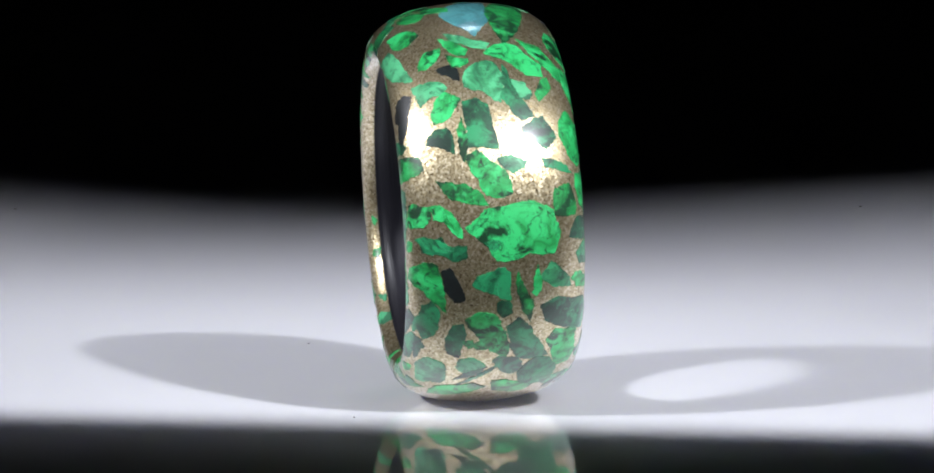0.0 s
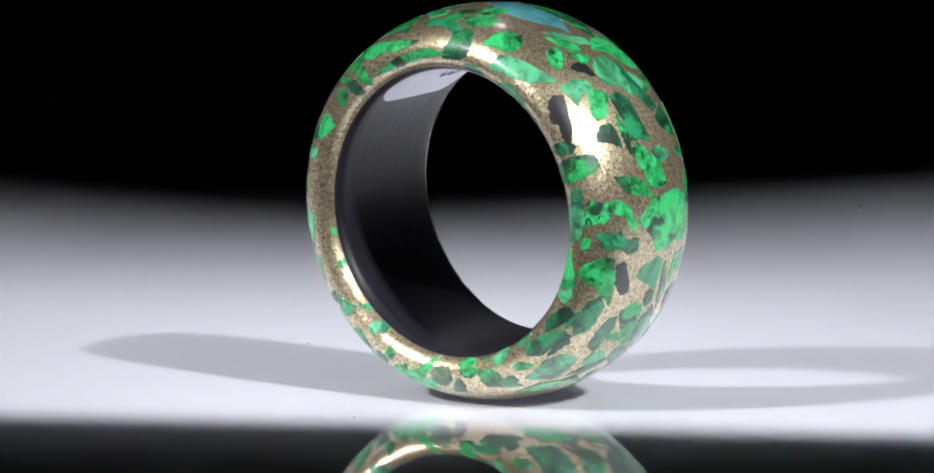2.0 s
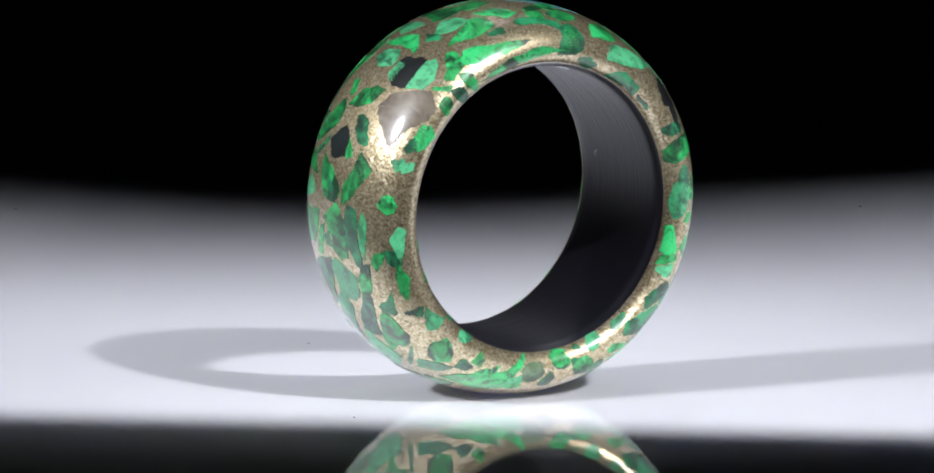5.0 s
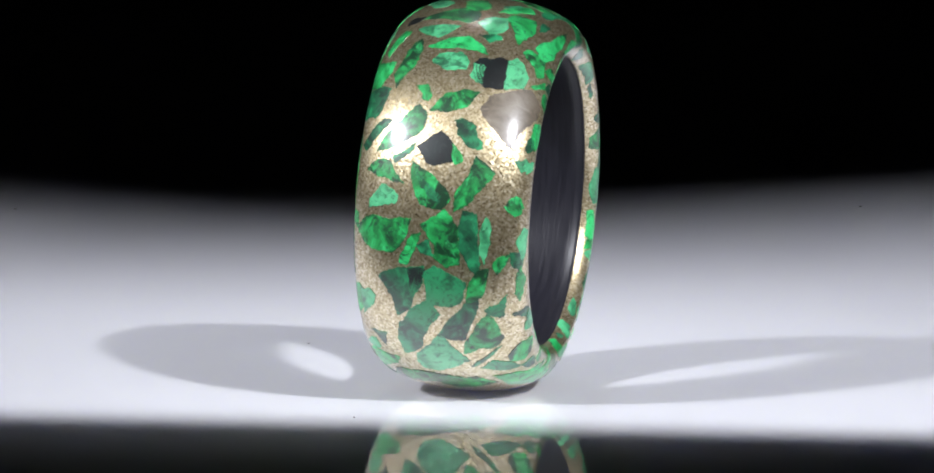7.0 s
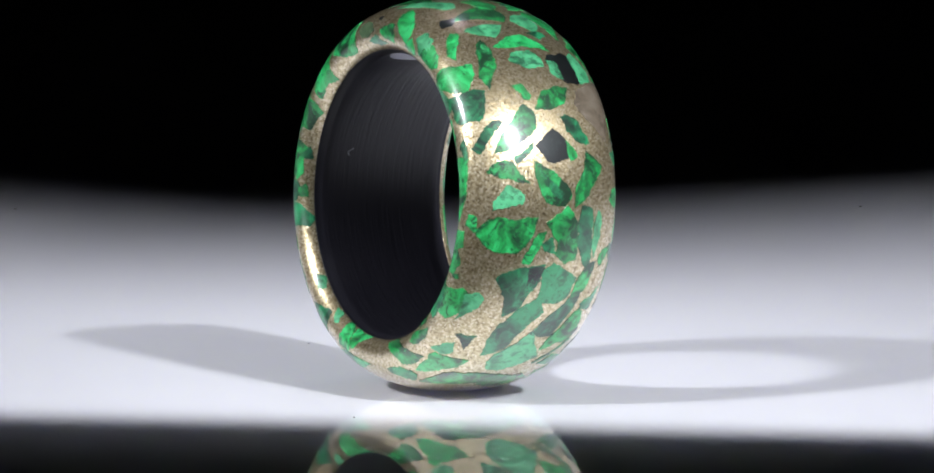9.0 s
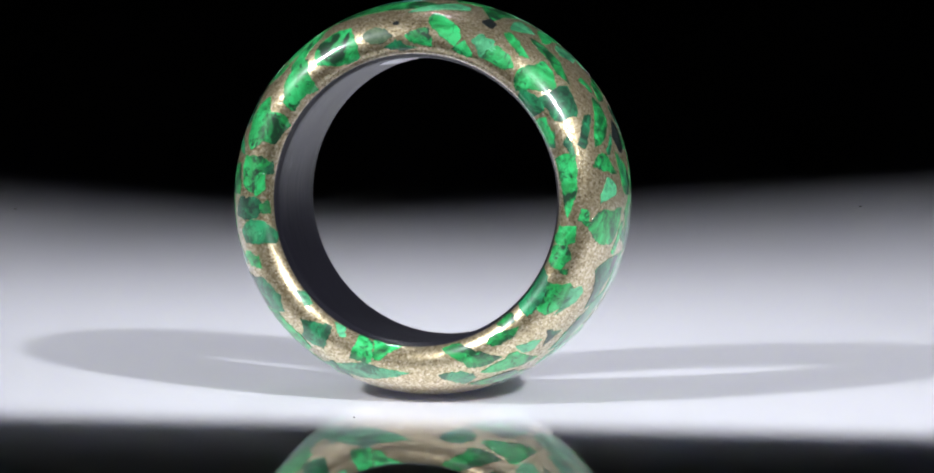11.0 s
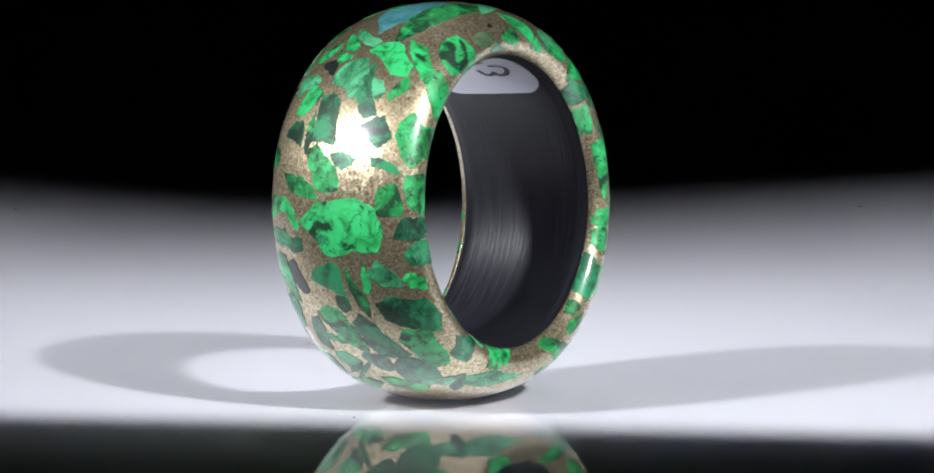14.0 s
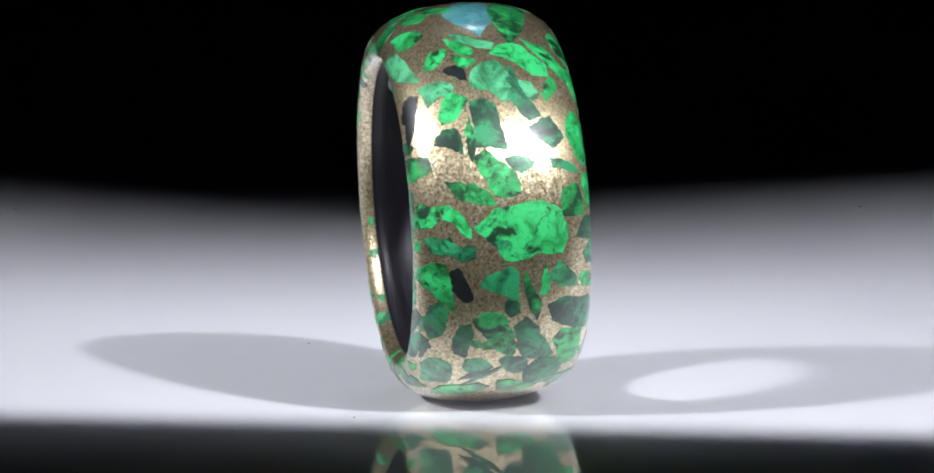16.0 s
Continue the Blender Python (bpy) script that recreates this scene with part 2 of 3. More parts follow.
stone_chip("green", 129.0, 2.36, 18, (1.38, 2.01, 1.41, 0.83, 0.68, 1.13, 1.32, 1.61, 1.89, 0.73, 0.64, 0.74))
stone_chip("green", 129.0, 4.47, 15, (1.15, 2.22, 0.90, 0.52, 0.46, 0.55, 1.27, 2.45, 0.87, 0.54, 0.49, 0.59))
stone_chip("mint", 136.5, 0.12, 21, (1.87, 1.23, 1.20, 1.09, 1.29, 1.38, 1.27, 1.27, 1.25, 1.37, 1.03, 1.00))
stone_chip("deep", 142.8, 1.71, 9, (1.66, 1.72, 0.58, 0.38, 0.35, 0.45, 2.34, 0.75, 0.70, 0.75, 0.69, 0.85))
stone_chip("mint", 140.8, 2.35, 6, (0.65, 0.73, 0.66, 0.43, 0.38, 0.60, 0.58, 0.94, 0.61, 0.40, 0.47, 0.52))
stone_chip("green", 140.0, 3.79, 6, (0.48, 0.38, 0.41, 0.45, 0.66, 1.02, 0.62, 0.38, 0.34, 0.43, 0.68, 1.01))
stone_chip("mint", 138.1, -3.53, 0, (0.56, 0.52, 0.85, 1.13, 0.86, 0.72, 0.62, 0.72, 1.13, 0.80, 0.82, 1.17))
stone_chip("green", 144.6, -2.68, 21, (0.70, 0.60, 0.72, 1.07, 0.95, 1.02, 0.81, 0.67, 0.64, 0.89, 1.23, 0.93))
stone_chip("deep", 154.5, -3.08, 6, (0.62, 1.26, 0.72, 0.61, 0.69, 0.78, 0.71, 0.80, 0.84, 1.04, 0.59, 0.52))
stone_chip("green", 154.9, -1.81, 27, (0.62, 0.36, 0.31, 0.28, 0.46, 1.41, 0.64, 0.29, 0.27, 0.31, 0.54, 1.38))
stone_chip("deep", 151.0, -0.65, 0, (1.40, 1.96, 0.94, 0.76, 0.82, 1.31, 1.66, 1.76, 0.91, 0.76, 0.87, 1.59))
stone_chip("deep", 154.3, 3.15, 15, (1.07, 0.98, 1.01, 0.80, 0.80, 1.09, 0.89, 0.82, 1.17, 0.97, 0.72, 0.74))
stone_chip("deep", 164.2, 3.99, 6, (0.26, 0.38, 1.19, 0.61, 0.33, 0.29, 0.33, 0.47, 0.94, 0.75, 0.32, 0.25))
stone_chip("green", 170.5, -2.15, 0, (0.55, 0.72, 1.66, 1.02, 0.62, 0.56, 0.54, 0.71, 1.75, 0.95, 0.77, 0.50))
stone_chip("green", 166.1, -0.40, 18, (1.41, 1.70, 1.17, 0.97, 0.79, 0.81, 1.67, 1.77, 1.04, 0.62, 0.86, 1.17))
stone_chip("mint", 163.1, 1.08, 6, (0.63, 0.59, 0.76, 0.94, 0.54, 0.46, 0.52, 0.57, 0.91, 0.69, 0.52, 0.53))
stone_chip("green", 178.5, -2.94, 0, (0.55, 1.14, 0.61, 0.32, 0.29, 0.34, 0.60, 1.11, 0.50, 0.39, 0.34, 0.36))
stone_chip("deep", 186.4, -3.60, 9, (0.37, 0.88, 1.45, 1.42, 0.33, 0.44, 0.74, 0.79, 1.48, 1.29, 0.47, 0.35))
stone_chip("green", 181.9, 1.11, 24, (1.48, 2.71, 2.65, 2.45, 1.99, 1.59, 1.56, 2.25, 3.00, 1.95, 2.10, 1.75))
stone_chip("deep", 185.5, -0.39, 15, (0.38, 0.31, 0.36, 0.63, 0.36, 0.32, 0.33, 0.35, 0.58, 0.37, 0.34, 0.41))
stone_chip("green", 198.1, 2.31, 27, (0.56, 0.32, 0.28, 0.28, 0.40, 1.15, 0.53, 0.26, 0.24, 0.28, 0.68, 0.84))
stone_chip("green", 202.9, 1.49, 12, (1.66, 0.75, 0.55, 0.38, 0.40, 0.48, 1.90, 0.74, 0.34, 0.30, 0.35, 0.67))
stone_chip("deep", 196.7, -0.37, 6, (0.85, 1.50, 0.93, 0.86, 1.08, 1.06, 0.78, 0.81, 1.21, 1.35, 0.83, 0.73))
stone_chip("deep", 204.9, 0.17, 27, (0.55, 0.57, 0.45, 0.50, 0.58, 0.52, 0.62, 0.54, 0.44, 0.51, 0.50, 0.66))
stone_chip("green", 214.0, -0.60, 24, (2.20, 1.42, 0.88, 0.78, 0.90, 1.54, 1.85, 1.95, 0.97, 0.76, 0.80, 1.17))
stone_chip("deep", 217.9, 1.57, 12, (1.64, 2.20, 1.00, 0.78, 0.69, 1.15, 2.04, 1.77, 0.96, 0.96, 0.92, 1.37))
stone_chip("green", 218.1, -1.36, 6, (0.32, 0.37, 0.63, 0.36, 0.31, 0.38, 0.41, 0.37, 0.47, 0.42, 0.36, 0.37))
stone_chip("deep", 227.1, 0.63, 3, (0.93, 1.07, 0.96, 0.80, 0.76, 0.74, 0.75, 1.14, 1.13, 0.71, 0.65, 0.75))
stone_chip("deep", 232.7, -1.38, 15, (0.15, 0.13, 0.16, 0.32, 1.93, 0.22, 0.14, 0.13, 0.15, 0.38, 1.63, 0.34))
stone_chip("deep", 212.7, -5.49, 12, (0.41, 0.27, 0.29, 0.40, 0.65, 0.63, 0.42, 0.42, 0.38, 0.35, 0.44, 0.96))
stone_chip("deep", 222.7, -5.38, 27, (0.46, 0.33, 0.33, 0.62, 0.61, 0.85, 0.69, 0.46, 0.32, 0.33, 0.49, 1.28))
stone_chip("mint", 83.8, 3.17, 0, (0.84, 2.35, 0.94, 0.53, 0.49, 0.59, 1.40, 1.64, 1.33, 0.67, 0.60, 0.61))
stone_chip("green", 79.8, 0.28, 12, (0.69, 0.70, 0.99, 0.63, 0.58, 0.70, 0.81, 0.71, 0.84, 0.65, 0.64, 0.92))
stone_chip("green", 70.1, 1.07, 9, (0.91, 0.93, 1.25, 2.23, 0.89, 0.81, 0.85, 1.40, 1.38, 1.27, 1.20, 1.21))
stone_chip("mint", 80.5, -2.11, 21, (0.40, 0.35, 0.41, 0.75, 0.55, 0.57, 0.59, 0.40, 0.38, 0.49, 0.70, 0.66))
stone_chip("mint", 60.9, 1.93, 18, (0.61, 0.75, 1.35, 0.90, 0.72, 0.67, 0.87, 0.79, 0.88, 1.34, 0.76, 0.59))
stone_chip("mint", 65.8, -1.53, 3, (0.89, 0.91, 0.85, 1.01, 0.82, 0.87, 1.28, 0.96, 0.88, 0.83, 0.83, 1.18))
stone_chip("deep", 58.9, -1.69, 27, (0.34, 0.43, 0.74, 0.43, 0.39, 0.50, 0.37, 0.37, 0.66, 0.55, 0.41, 0.40))
stone_chip("green", 68.5, -3.25, 6, (1.28, 1.33, 1.24, 0.75, 0.68, 0.88, 2.03, 1.03, 0.90, 0.77, 0.86, 1.37))
stone_chip("deep", 89.4, -4.42, 27, (0.39, 0.32, 0.32, 0.46, 1.26, 1.25, 0.41, 0.31, 0.31, 0.44, 1.32, 1.06))
stone_chip("green", 54.5, 0.08, 9, (0.63, 0.80, 1.05, 2.03, 0.74, 0.40, 0.34, 0.59, 1.89, 1.15, 0.82, 0.78))
stone_chip("mint", 47.4, 0.36, 0, (0.66, 0.81, 1.01, 1.22, 0.80, 0.74, 0.74, 0.77, 1.13, 1.06, 0.90, 0.92))
stone_chip("mint", 44.1, -1.49, 0, (0.66, 0.78, 0.40, 0.39, 0.48, 0.55, 0.63, 0.81, 0.43, 0.36, 0.40, 0.64))
stone_chip("black", 45.2, -2.38, 18, (0.98, 1.27, 1.24, 1.03, 1.15, 1.20, 1.25, 1.38, 0.99, 0.98, 1.39, 1.28))
stone_chip("mint", 46.2, -3.90, 9, (1.31, 1.03, 0.65, 0.59, 0.71, 1.31, 0.96, 1.02, 0.79, 0.81, 0.71, 0.96))
stone_chip("green", 46.2, -5.63, 0, (0.17, 0.14, 0.14, 0.19, 0.74, 0.44, 0.21, 0.17, 0.17, 0.36, 0.43, 0.65))
stone_chip("green", 47.6, 3.22, 18, (0.95, 0.48, 0.43, 0.51, 1.21, 2.02, 0.82, 0.66, 0.53, 0.61, 1.02, 1.88))
stone_chip("green", 35.8, 1.55, 24, (0.59, 0.81, 0.26, 0.22, 0.26, 0.50, 0.63, 0.51, 0.39, 0.31, 0.35, 0.60))
stone_chip("green", 33.9, -0.46, 0, (0.63, 0.60, 0.78, 0.92, 1.57, 0.91, 0.68, 0.62, 0.79, 0.96, 1.57, 0.96))
stone_chip("deep", 23.0, 4.64, 3, (0.52, 0.37, 0.36, 0.49, 1.18, 1.19, 0.36, 0.27, 0.28, 0.40, 1.44, 0.96))
stone_chip("green", 24.3, 2.45, 9, (0.82, 0.64, 0.67, 1.04, 2.23, 1.21, 0.76, 0.69, 0.84, 1.16, 1.52, 1.68))
stone_chip("deep", 17.1, 2.27, 21, (0.18, 0.18, 0.24, 0.78, 0.82, 0.33, 0.20, 0.19, 0.24, 0.54, 1.04, 0.23))
stone_chip("black", 18.9, 0.13, 27, (0.90, 0.84, 1.27, 0.95, 1.03, 0.97, 0.90, 1.19, 0.96, 0.95, 0.97, 1.14))
stone_chip("green", 17.5, -1.15, 24, (0.80, 0.35, 0.27, 0.29, 0.42, 0.51, 0.49, 0.50, 0.36, 0.28, 0.27, 0.35))
stone_chip("deep", 24.3, -1.69, 21, (0.92, 1.17, 0.72, 0.55, 0.51, 0.66, 0.99, 1.30, 0.58, 0.52, 0.57, 0.74))
stone_chip("pale", 33.4, -4.22, 6, (1.37, 1.29, 1.59, 1.93, 1.63, 1.66, 2.31, 1.29, 1.26, 1.64, 1.98, 2.05))
stone_chip("green", 12.0, 3.56, 3, (0.64, 0.76, 0.95, 1.23, 0.60, 0.44, 0.43, 0.59, 1.50, 0.69, 0.58, 0.66))
stone_chip("mint", 4.0, 3.47, 9, (0.78, 0.60, 0.63, 0.97, 1.23, 0.58, 0.46, 0.49, 0.88, 1.02, 0.80, 0.70))
stone_chip("green", 7.4, 0.42, 6, (0.96, 1.92, 1.25, 0.89, 0.86, 1.05, 1.09, 1.37, 1.45, 1.08, 0.78, 0.78))
stone_chip("deep", 7.1, 0.38, 9, (0.33, 1.45, 0.61, 0.26, 0.24, 0.26, 0.46, 1.00, 0.81, 0.30, 0.23, 0.24))
stone_chip("green", 10.0, -2.36, 0, (1.64, 0.56, 0.53, 0.57, 1.12, 2.01, 1.05, 0.56, 0.60, 0.74, 1.45, 1.39))
stone_chip("mint", 17.5, -5.48, 24, (0.27, 0.45, 0.57, 0.38, 0.35, 0.47, 0.36, 0.37, 0.50, 0.41, 0.45, 0.41))
stone_chip("green", 353.5, 3.38, 0, (0.91, 1.16, 1.52, 1.94, 1.54, 1.28, 1.07, 1.26, 1.31, 1.54, 2.08, 1.03))
stone_chip("green", 349.5, 1.53, 27, (0.37, 0.28, 0.29, 0.56, 1.07, 0.96, 0.38, 0.30, 0.31, 0.49, 1.35, 0.81))
stone_chip("deep", 350.6, 0.42, 18, (0.43, 0.43, 0.57, 0.42, 0.45, 0.35, 0.45, 0.71, 0.39, 0.33, 0.37, 0.60))
stone_chip("green", 353.6, -0.77, 3, (1.76, 1.45, 1.64, 0.91, 0.70, 1.31, 1.69, 1.71, 1.01, 0.88, 1.03, 1.21))
stone_chip("deep", 354.1, -2.34, 15, (1.72, 0.91, 0.62, 0.57, 0.82, 1.16, 2.53, 0.78, 0.55, 0.53, 0.74, 1.49))
stone_chip("mint", 354.2, -3.35, 0, (1.31, 0.63, 0.34, 0.30, 0.32, 0.63, 1.56, 0.50, 0.35, 0.29, 0.33, 0.77))
stone_chip("deep", 337.8, 1.98, 18, (1.20, 1.35, 1.64, 1.05, 1.06, 2.16, 1.48, 0.89, 0.93, 1.31, 2.04, 1.31))
stone_chip("black", 341.5, 1.11, 12, (0.58, 0.66, 0.49, 0.44, 0.52, 1.02, 0.64, 0.54, 0.40, 0.45, 0.82, 0.68))
stone_chip("deep", 338.5, -0.72, 21, (1.55, 1.55, 1.11, 1.08, 1.50, 1.21, 1.28, 1.34, 1.17, 1.43, 1.08, 1.11))
stone_chip("deep", 327.4, -1.68, 9, (0.73, 0.61, 0.62, 0.86, 1.92, 1.60, 1.40, 0.77, 0.67, 0.78, 1.41, 2.57))
stone_chip("deep", 323.1, 1.37, 9, (1.49, 0.93, 0.97, 1.05, 1.58, 2.64, 1.61, 0.71, 0.72, 0.85, 2.12, 2.65))
stone_chip("mint", 311.6, 0.01, 24, (1.31, 1.17, 1.40, 1.66, 1.87, 1.55, 1.23, 1.31, 1.83, 1.40, 1.46, 2.24))
stone_chip("green", 295.5, -1.07, 21, (0.91, 1.14, 1.73, 1.56, 1.16, 0.83, 0.86, 1.08, 1.97, 1.38, 1.35, 0.87))
stone_chip("mint", 287.1, -4.65, 3, (1.36, 2.20, 1.08, 0.68, 0.59, 0.62, 0.96, 3.28, 0.81, 0.54, 0.51, 0.64))
# on the two flanks
stone_chip("green", 54.3, -4.92, 18, (0.76, 1.06, 0.95, 0.49, 0.40, 0.44, 1.14, 1.01, 0.64, 0.59, 0.70, 0.63))
stone_chip("green", 66.3, -5.50, 24, (0.45, 0.30, 0.35, 0.72, 1.48, 1.84, 1.12, 0.54, 0.47, 0.56, 1.18, 3.01))
stone_chip("green", 54.6, -6.49, 15, (0.34, 0.53, 0.57, 0.85, 0.56, 0.39, 0.33, 0.43, 0.54, 1.01, 0.49, 0.34))
stone_chip("deep", 49.1, -6.77, 27, (0.49, 0.48, 0.57, 0.76, 0.46, 0.41, 0.37, 0.47, 0.63, 0.68, 0.48, 0.38))
stone_chip("green", 42.3, -6.45, 21, (0.52, 0.53, 0.43, 0.42, 0.47, 0.41, 0.45, 0.67, 0.42, 0.38, 0.43, 0.48))
stone_chip("green", 76.4, -6.86, 3, (3.11, 0.68, 0.24, 0.24, 0.25, 0.64, 3.05, 0.78, 0.31, 0.31, 0.36, 0.58))
stone_chip("green", 28.3, -6.31, 0, (0.87, 0.83, 0.53, 0.48, 0.57, 0.98, 0.85, 0.61, 0.52, 0.52, 0.88, 0.77))
stone_chip("deep", 24.4, -5.82, 9, (0.49, 0.37, 0.27, 0.29, 0.49, 0.49, 0.34, 0.33, 0.42, 0.33, 0.35, 0.46))
stone_chip("mint", 17.3, -5.96, 18, (0.31, 0.41, 0.39, 0.48, 0.41, 0.46, 0.35, 0.32, 0.39, 0.40, 0.57, 0.36))
stone_chip("green", 5.1, -5.20, 12, (0.47, 0.49, 0.49, 0.65, 0.44, 0.42, 0.49, 0.46, 0.68, 0.47, 0.45, 0.46))
stone_chip("deep", 73.1, -4.48, 18, (0.56, 0.37, 0.25, 0.24, 0.31, 0.69, 0.51, 0.34, 0.26, 0.29, 0.54, 0.48))
stone_chip("deep", 83.9, -4.23, 3, (0.75, 0.42, 0.36, 0.43, 0.52, 0.64, 0.70, 0.53, 0.35, 0.32, 0.40, 0.83))
stone_chip("green", 89.4, -3.55, 0, (0.54, 0.77, 0.57, 0.56, 0.67, 0.55, 0.65, 0.60, 0.65, 0.54, 0.75, 0.54))
stone_chip("deep", 97.7, -5.91, 15, (0.88, 0.91, 1.24, 1.05, 1.06, 0.59, 0.80, 1.46, 1.01, 1.00, 0.97, 0.97))
stone_chip("green", 97.7, -5.87, 15, (0.59, 0.64, 1.04, 0.78, 0.56, 0.49, 0.57, 1.04, 0.75, 0.81, 0.62, 0.66))
stone_chip("green", 111.7, -4.46, 12, (1.00, 0.95, 1.14, 0.89, 0.80, 0.92, 0.96, 1.31, 0.85, 0.78, 0.88, 1.03))
stone_chip("mint", 122.1, -5.62, 0, (1.32, 2.26, 0.81, 0.59, 0.59, 0.74, 1.50, 1.86, 0.92, 0.63, 0.63, 0.79))
stone_chip("black", 143.2, -5.51, 18, (0.82, 0.53, 0.49, 0.60, 1.18, 1.30, 0.93, 0.66, 0.65, 0.67, 0.61, 2.12))
stone_chip("deep", 153.2, -6.44, 21, (0.45, 0.71, 0.94, 0.51, 0.43, 0.39, 0.46, 0.80, 0.83, 0.54, 0.49, 0.40))
stone_chip("green", 161.2, -6.19, 21, (0.69, 0.83, 1.58, 1.46, 0.84, 0.72, 0.79, 0.99, 1.39, 1.51, 1.02, 0.72))
stone_chip("mint", 171.8, -6.46, 0, (0.71, 0.69, 0.43, 0.37, 0.50, 0.70, 0.78, 0.59, 0.42, 0.41, 0.62, 0.67))
stone_chip("green", 175.9, -3.75, 18, (0.48, 0.81, 0.45, 0.38, 0.43, 0.53, 0.51, 0.75, 0.44, 0.40, 0.49, 0.43))
stone_chip("deep", 124.4, -7.28, 18, (1.16, 0.55, 0.43, 0.55, 0.62, 0.88, 1.31, 0.48, 0.36, 0.36, 0.44, 1.30))
stone_chip("deep", 106.4, -7.37, 18, (0.71, 0.40, 0.45, 0.48, 0.54, 0.88, 0.46, 0.38, 0.41, 0.65, 0.55, 0.60))
stone_chip("deep", 137.2, -7.38, 24, (0.45, 0.22, 0.14, 0.14, 0.16, 0.71, 0.39, 0.17, 0.13, 0.14, 0.20, 0.67))
stone_chip("green", 3.3, -5.22, 18, (0.30, 0.36, 0.71, 0.43, 0.34, 0.39, 0.39, 0.47, 0.45, 0.45, 0.53, 0.32))
stone_chip("mint", 352.3, -5.96, 27, (0.62, 0.60, 0.51, 0.43, 0.48, 1.33, 0.60, 0.39, 0.35, 0.43, 0.90, 0.91))
stone_chip("deep", 346.9, -5.51, 12, (0.53, 0.79, 0.45, 0.46, 0.47, 0.45, 0.74, 0.58, 0.49, 0.47, 0.42, 0.48))
stone_chip("green", 349.1, -7.69, 3, (0.27, 0.26, 0.16, 0.14, 0.17, 0.21, 0.38, 0.23, 0.19, 0.23, 0.17, 0.18))
stone_chip("green", 335.8, -7.65, 12, (0.26, 0.31, 0.28, 0.35, 0.36, 0.27, 0.43, 0.27, 0.23, 0.29, 0.44, 0.28))
stone_chip("mint", 306.0, -7.43, 15, (0.58, 0.68, 0.67, 0.48, 0.40, 0.51, 0.52, 0.77, 0.62, 0.59, 0.41, 0.42))
stone_chip("green", 291.8, -5.59, 24, (0.60, 1.35, 0.71, 0.35, 0.31, 0.35, 0.82, 1.23, 0.56, 0.44, 0.46, 0.48))
stone_chip("olive", 273.6, -6.43, 21, (0.71, 0.83, 0.70, 0.71, 0.63, 0.79, 0.76, 0.85, 0.63, 0.67, 0.73, 0.81))
stone_chip("deep", 316.0, -7.67, 18, (0.23, 0.50, 0.22, 0.18, 0.16, 0.19, 0.43, 0.28, 0.25, 0.30, 0.18, 0.18))
stone_chip("green", 278.9, -5.12, 15, (0.67, 0.45, 0.34, 0.31, 0.30, 0.44, 0.60, 0.41, 0.48, 0.35, 0.29, 0.35))
stone_chip("mint", 179.3, -6.83, 18, (1.03, 0.66, 0.65, 0.72, 1.11, 1.03, 1.14, 0.72, 0.65, 0.79, 0.93, 1.28))
stone_chip("green", 176.6, -5.22, 3, (0.60, 0.67, 0.78, 0.95, 0.97, 0.69, 0.78, 0.87, 0.69, 0.74, 1.12, 0.72))
stone_chip("deep", 184.9, -4.26, 15, (0.39, 0.61, 1.43, 0.60, 0.42, 0.35, 0.40, 0.65, 1.17, 0.67, 0.38, 0.33))
stone_chip("green", 186.1, -6.00, 6, (0.30, 0.37, 0.29, 0.29, 0.40, 0.34, 0.39, 0.30, 0.25, 0.28, 0.46, 0.32))
stone_chip("green", 195.8, -7.14, 27, (0.76, 0.84, 0.49, 0.43, 0.47, 1.02, 1.04, 0.48, 0.42, 0.46, 0.78, 0.86))
stone_chip("green", 202.1, -6.93, 15, (0.27, 0.27, 0.40, 0.71, 0.70, 0.36, 0.30, 0.33, 0.46, 0.51, 0.80, 0.38))
stone_chip("mint", 206.1, -6.73, 0, (0.45, 0.44, 0.44, 0.51, 0.51, 0.68, 0.37, 0.31, 0.35, 0.61, 0.63, 0.40))
stone_chip("mint", 232.8, -7.40, 9, (0.69, 0.49, 0.34, 0.27, 0.30, 0.53, 0.79, 0.41, 0.29, 0.30, 0.42, 0.49))
stone_chip("mint", 246.0, -7.40, 9, (0.56, 0.67, 0.65, 0.52, 0.46, 0.58, 0.55, 0.74, 0.56, 0.59, 0.47, 0.46))
stone_chip("green", 262.1, -7.17, 15, (0.57, 0.61, 0.66, 0.77, 0.84, 0.69, 0.53, 0.71, 0.66, 0.79, 0.68, 0.77))
stone_chip("deep", 256.0, -6.64, 3, (0.29, 0.29, 0.22, 0.25, 0.41, 0.28, 0.27, 0.35, 0.24, 0.24, 0.33, 0.34))
stone_chip("mint", 253.4, -7.56, 27, (0.21, 0.22, 0.19, 0.22, 0.37, 0.20, 0.17, 0.20, 0.28, 0.22, 0.22, 0.30))
stone_chip("deep", 267.1, -5.70, 18, (0.54, 0.69, 0.52, 0.54, 0.43, 0.41, 0.60, 0.57, 0.71, 0.44, 0.39, 0.47))
stone_chip("green", 118.1, 6.00, 12, (1.63, 1.19, 1.11, 1.32, 1.65, 1.31, 1.23, 1.41, 1.32, 1.28, 1.33, 1.42))
stone_chip("green", 137.1, 6.44, 3, (1.28, 1.62, 0.90, 0.81, 1.45, 1.04, 0.99, 1.71, 1.10, 0.97, 0.86, 0.90))
stone_chip("green", 154.8, 5.98, 24, (0.99, 1.50, 1.35, 1.80, 1.49, 0.91, 1.68, 1.49, 1.47, 1.30, 1.44, 1.74))
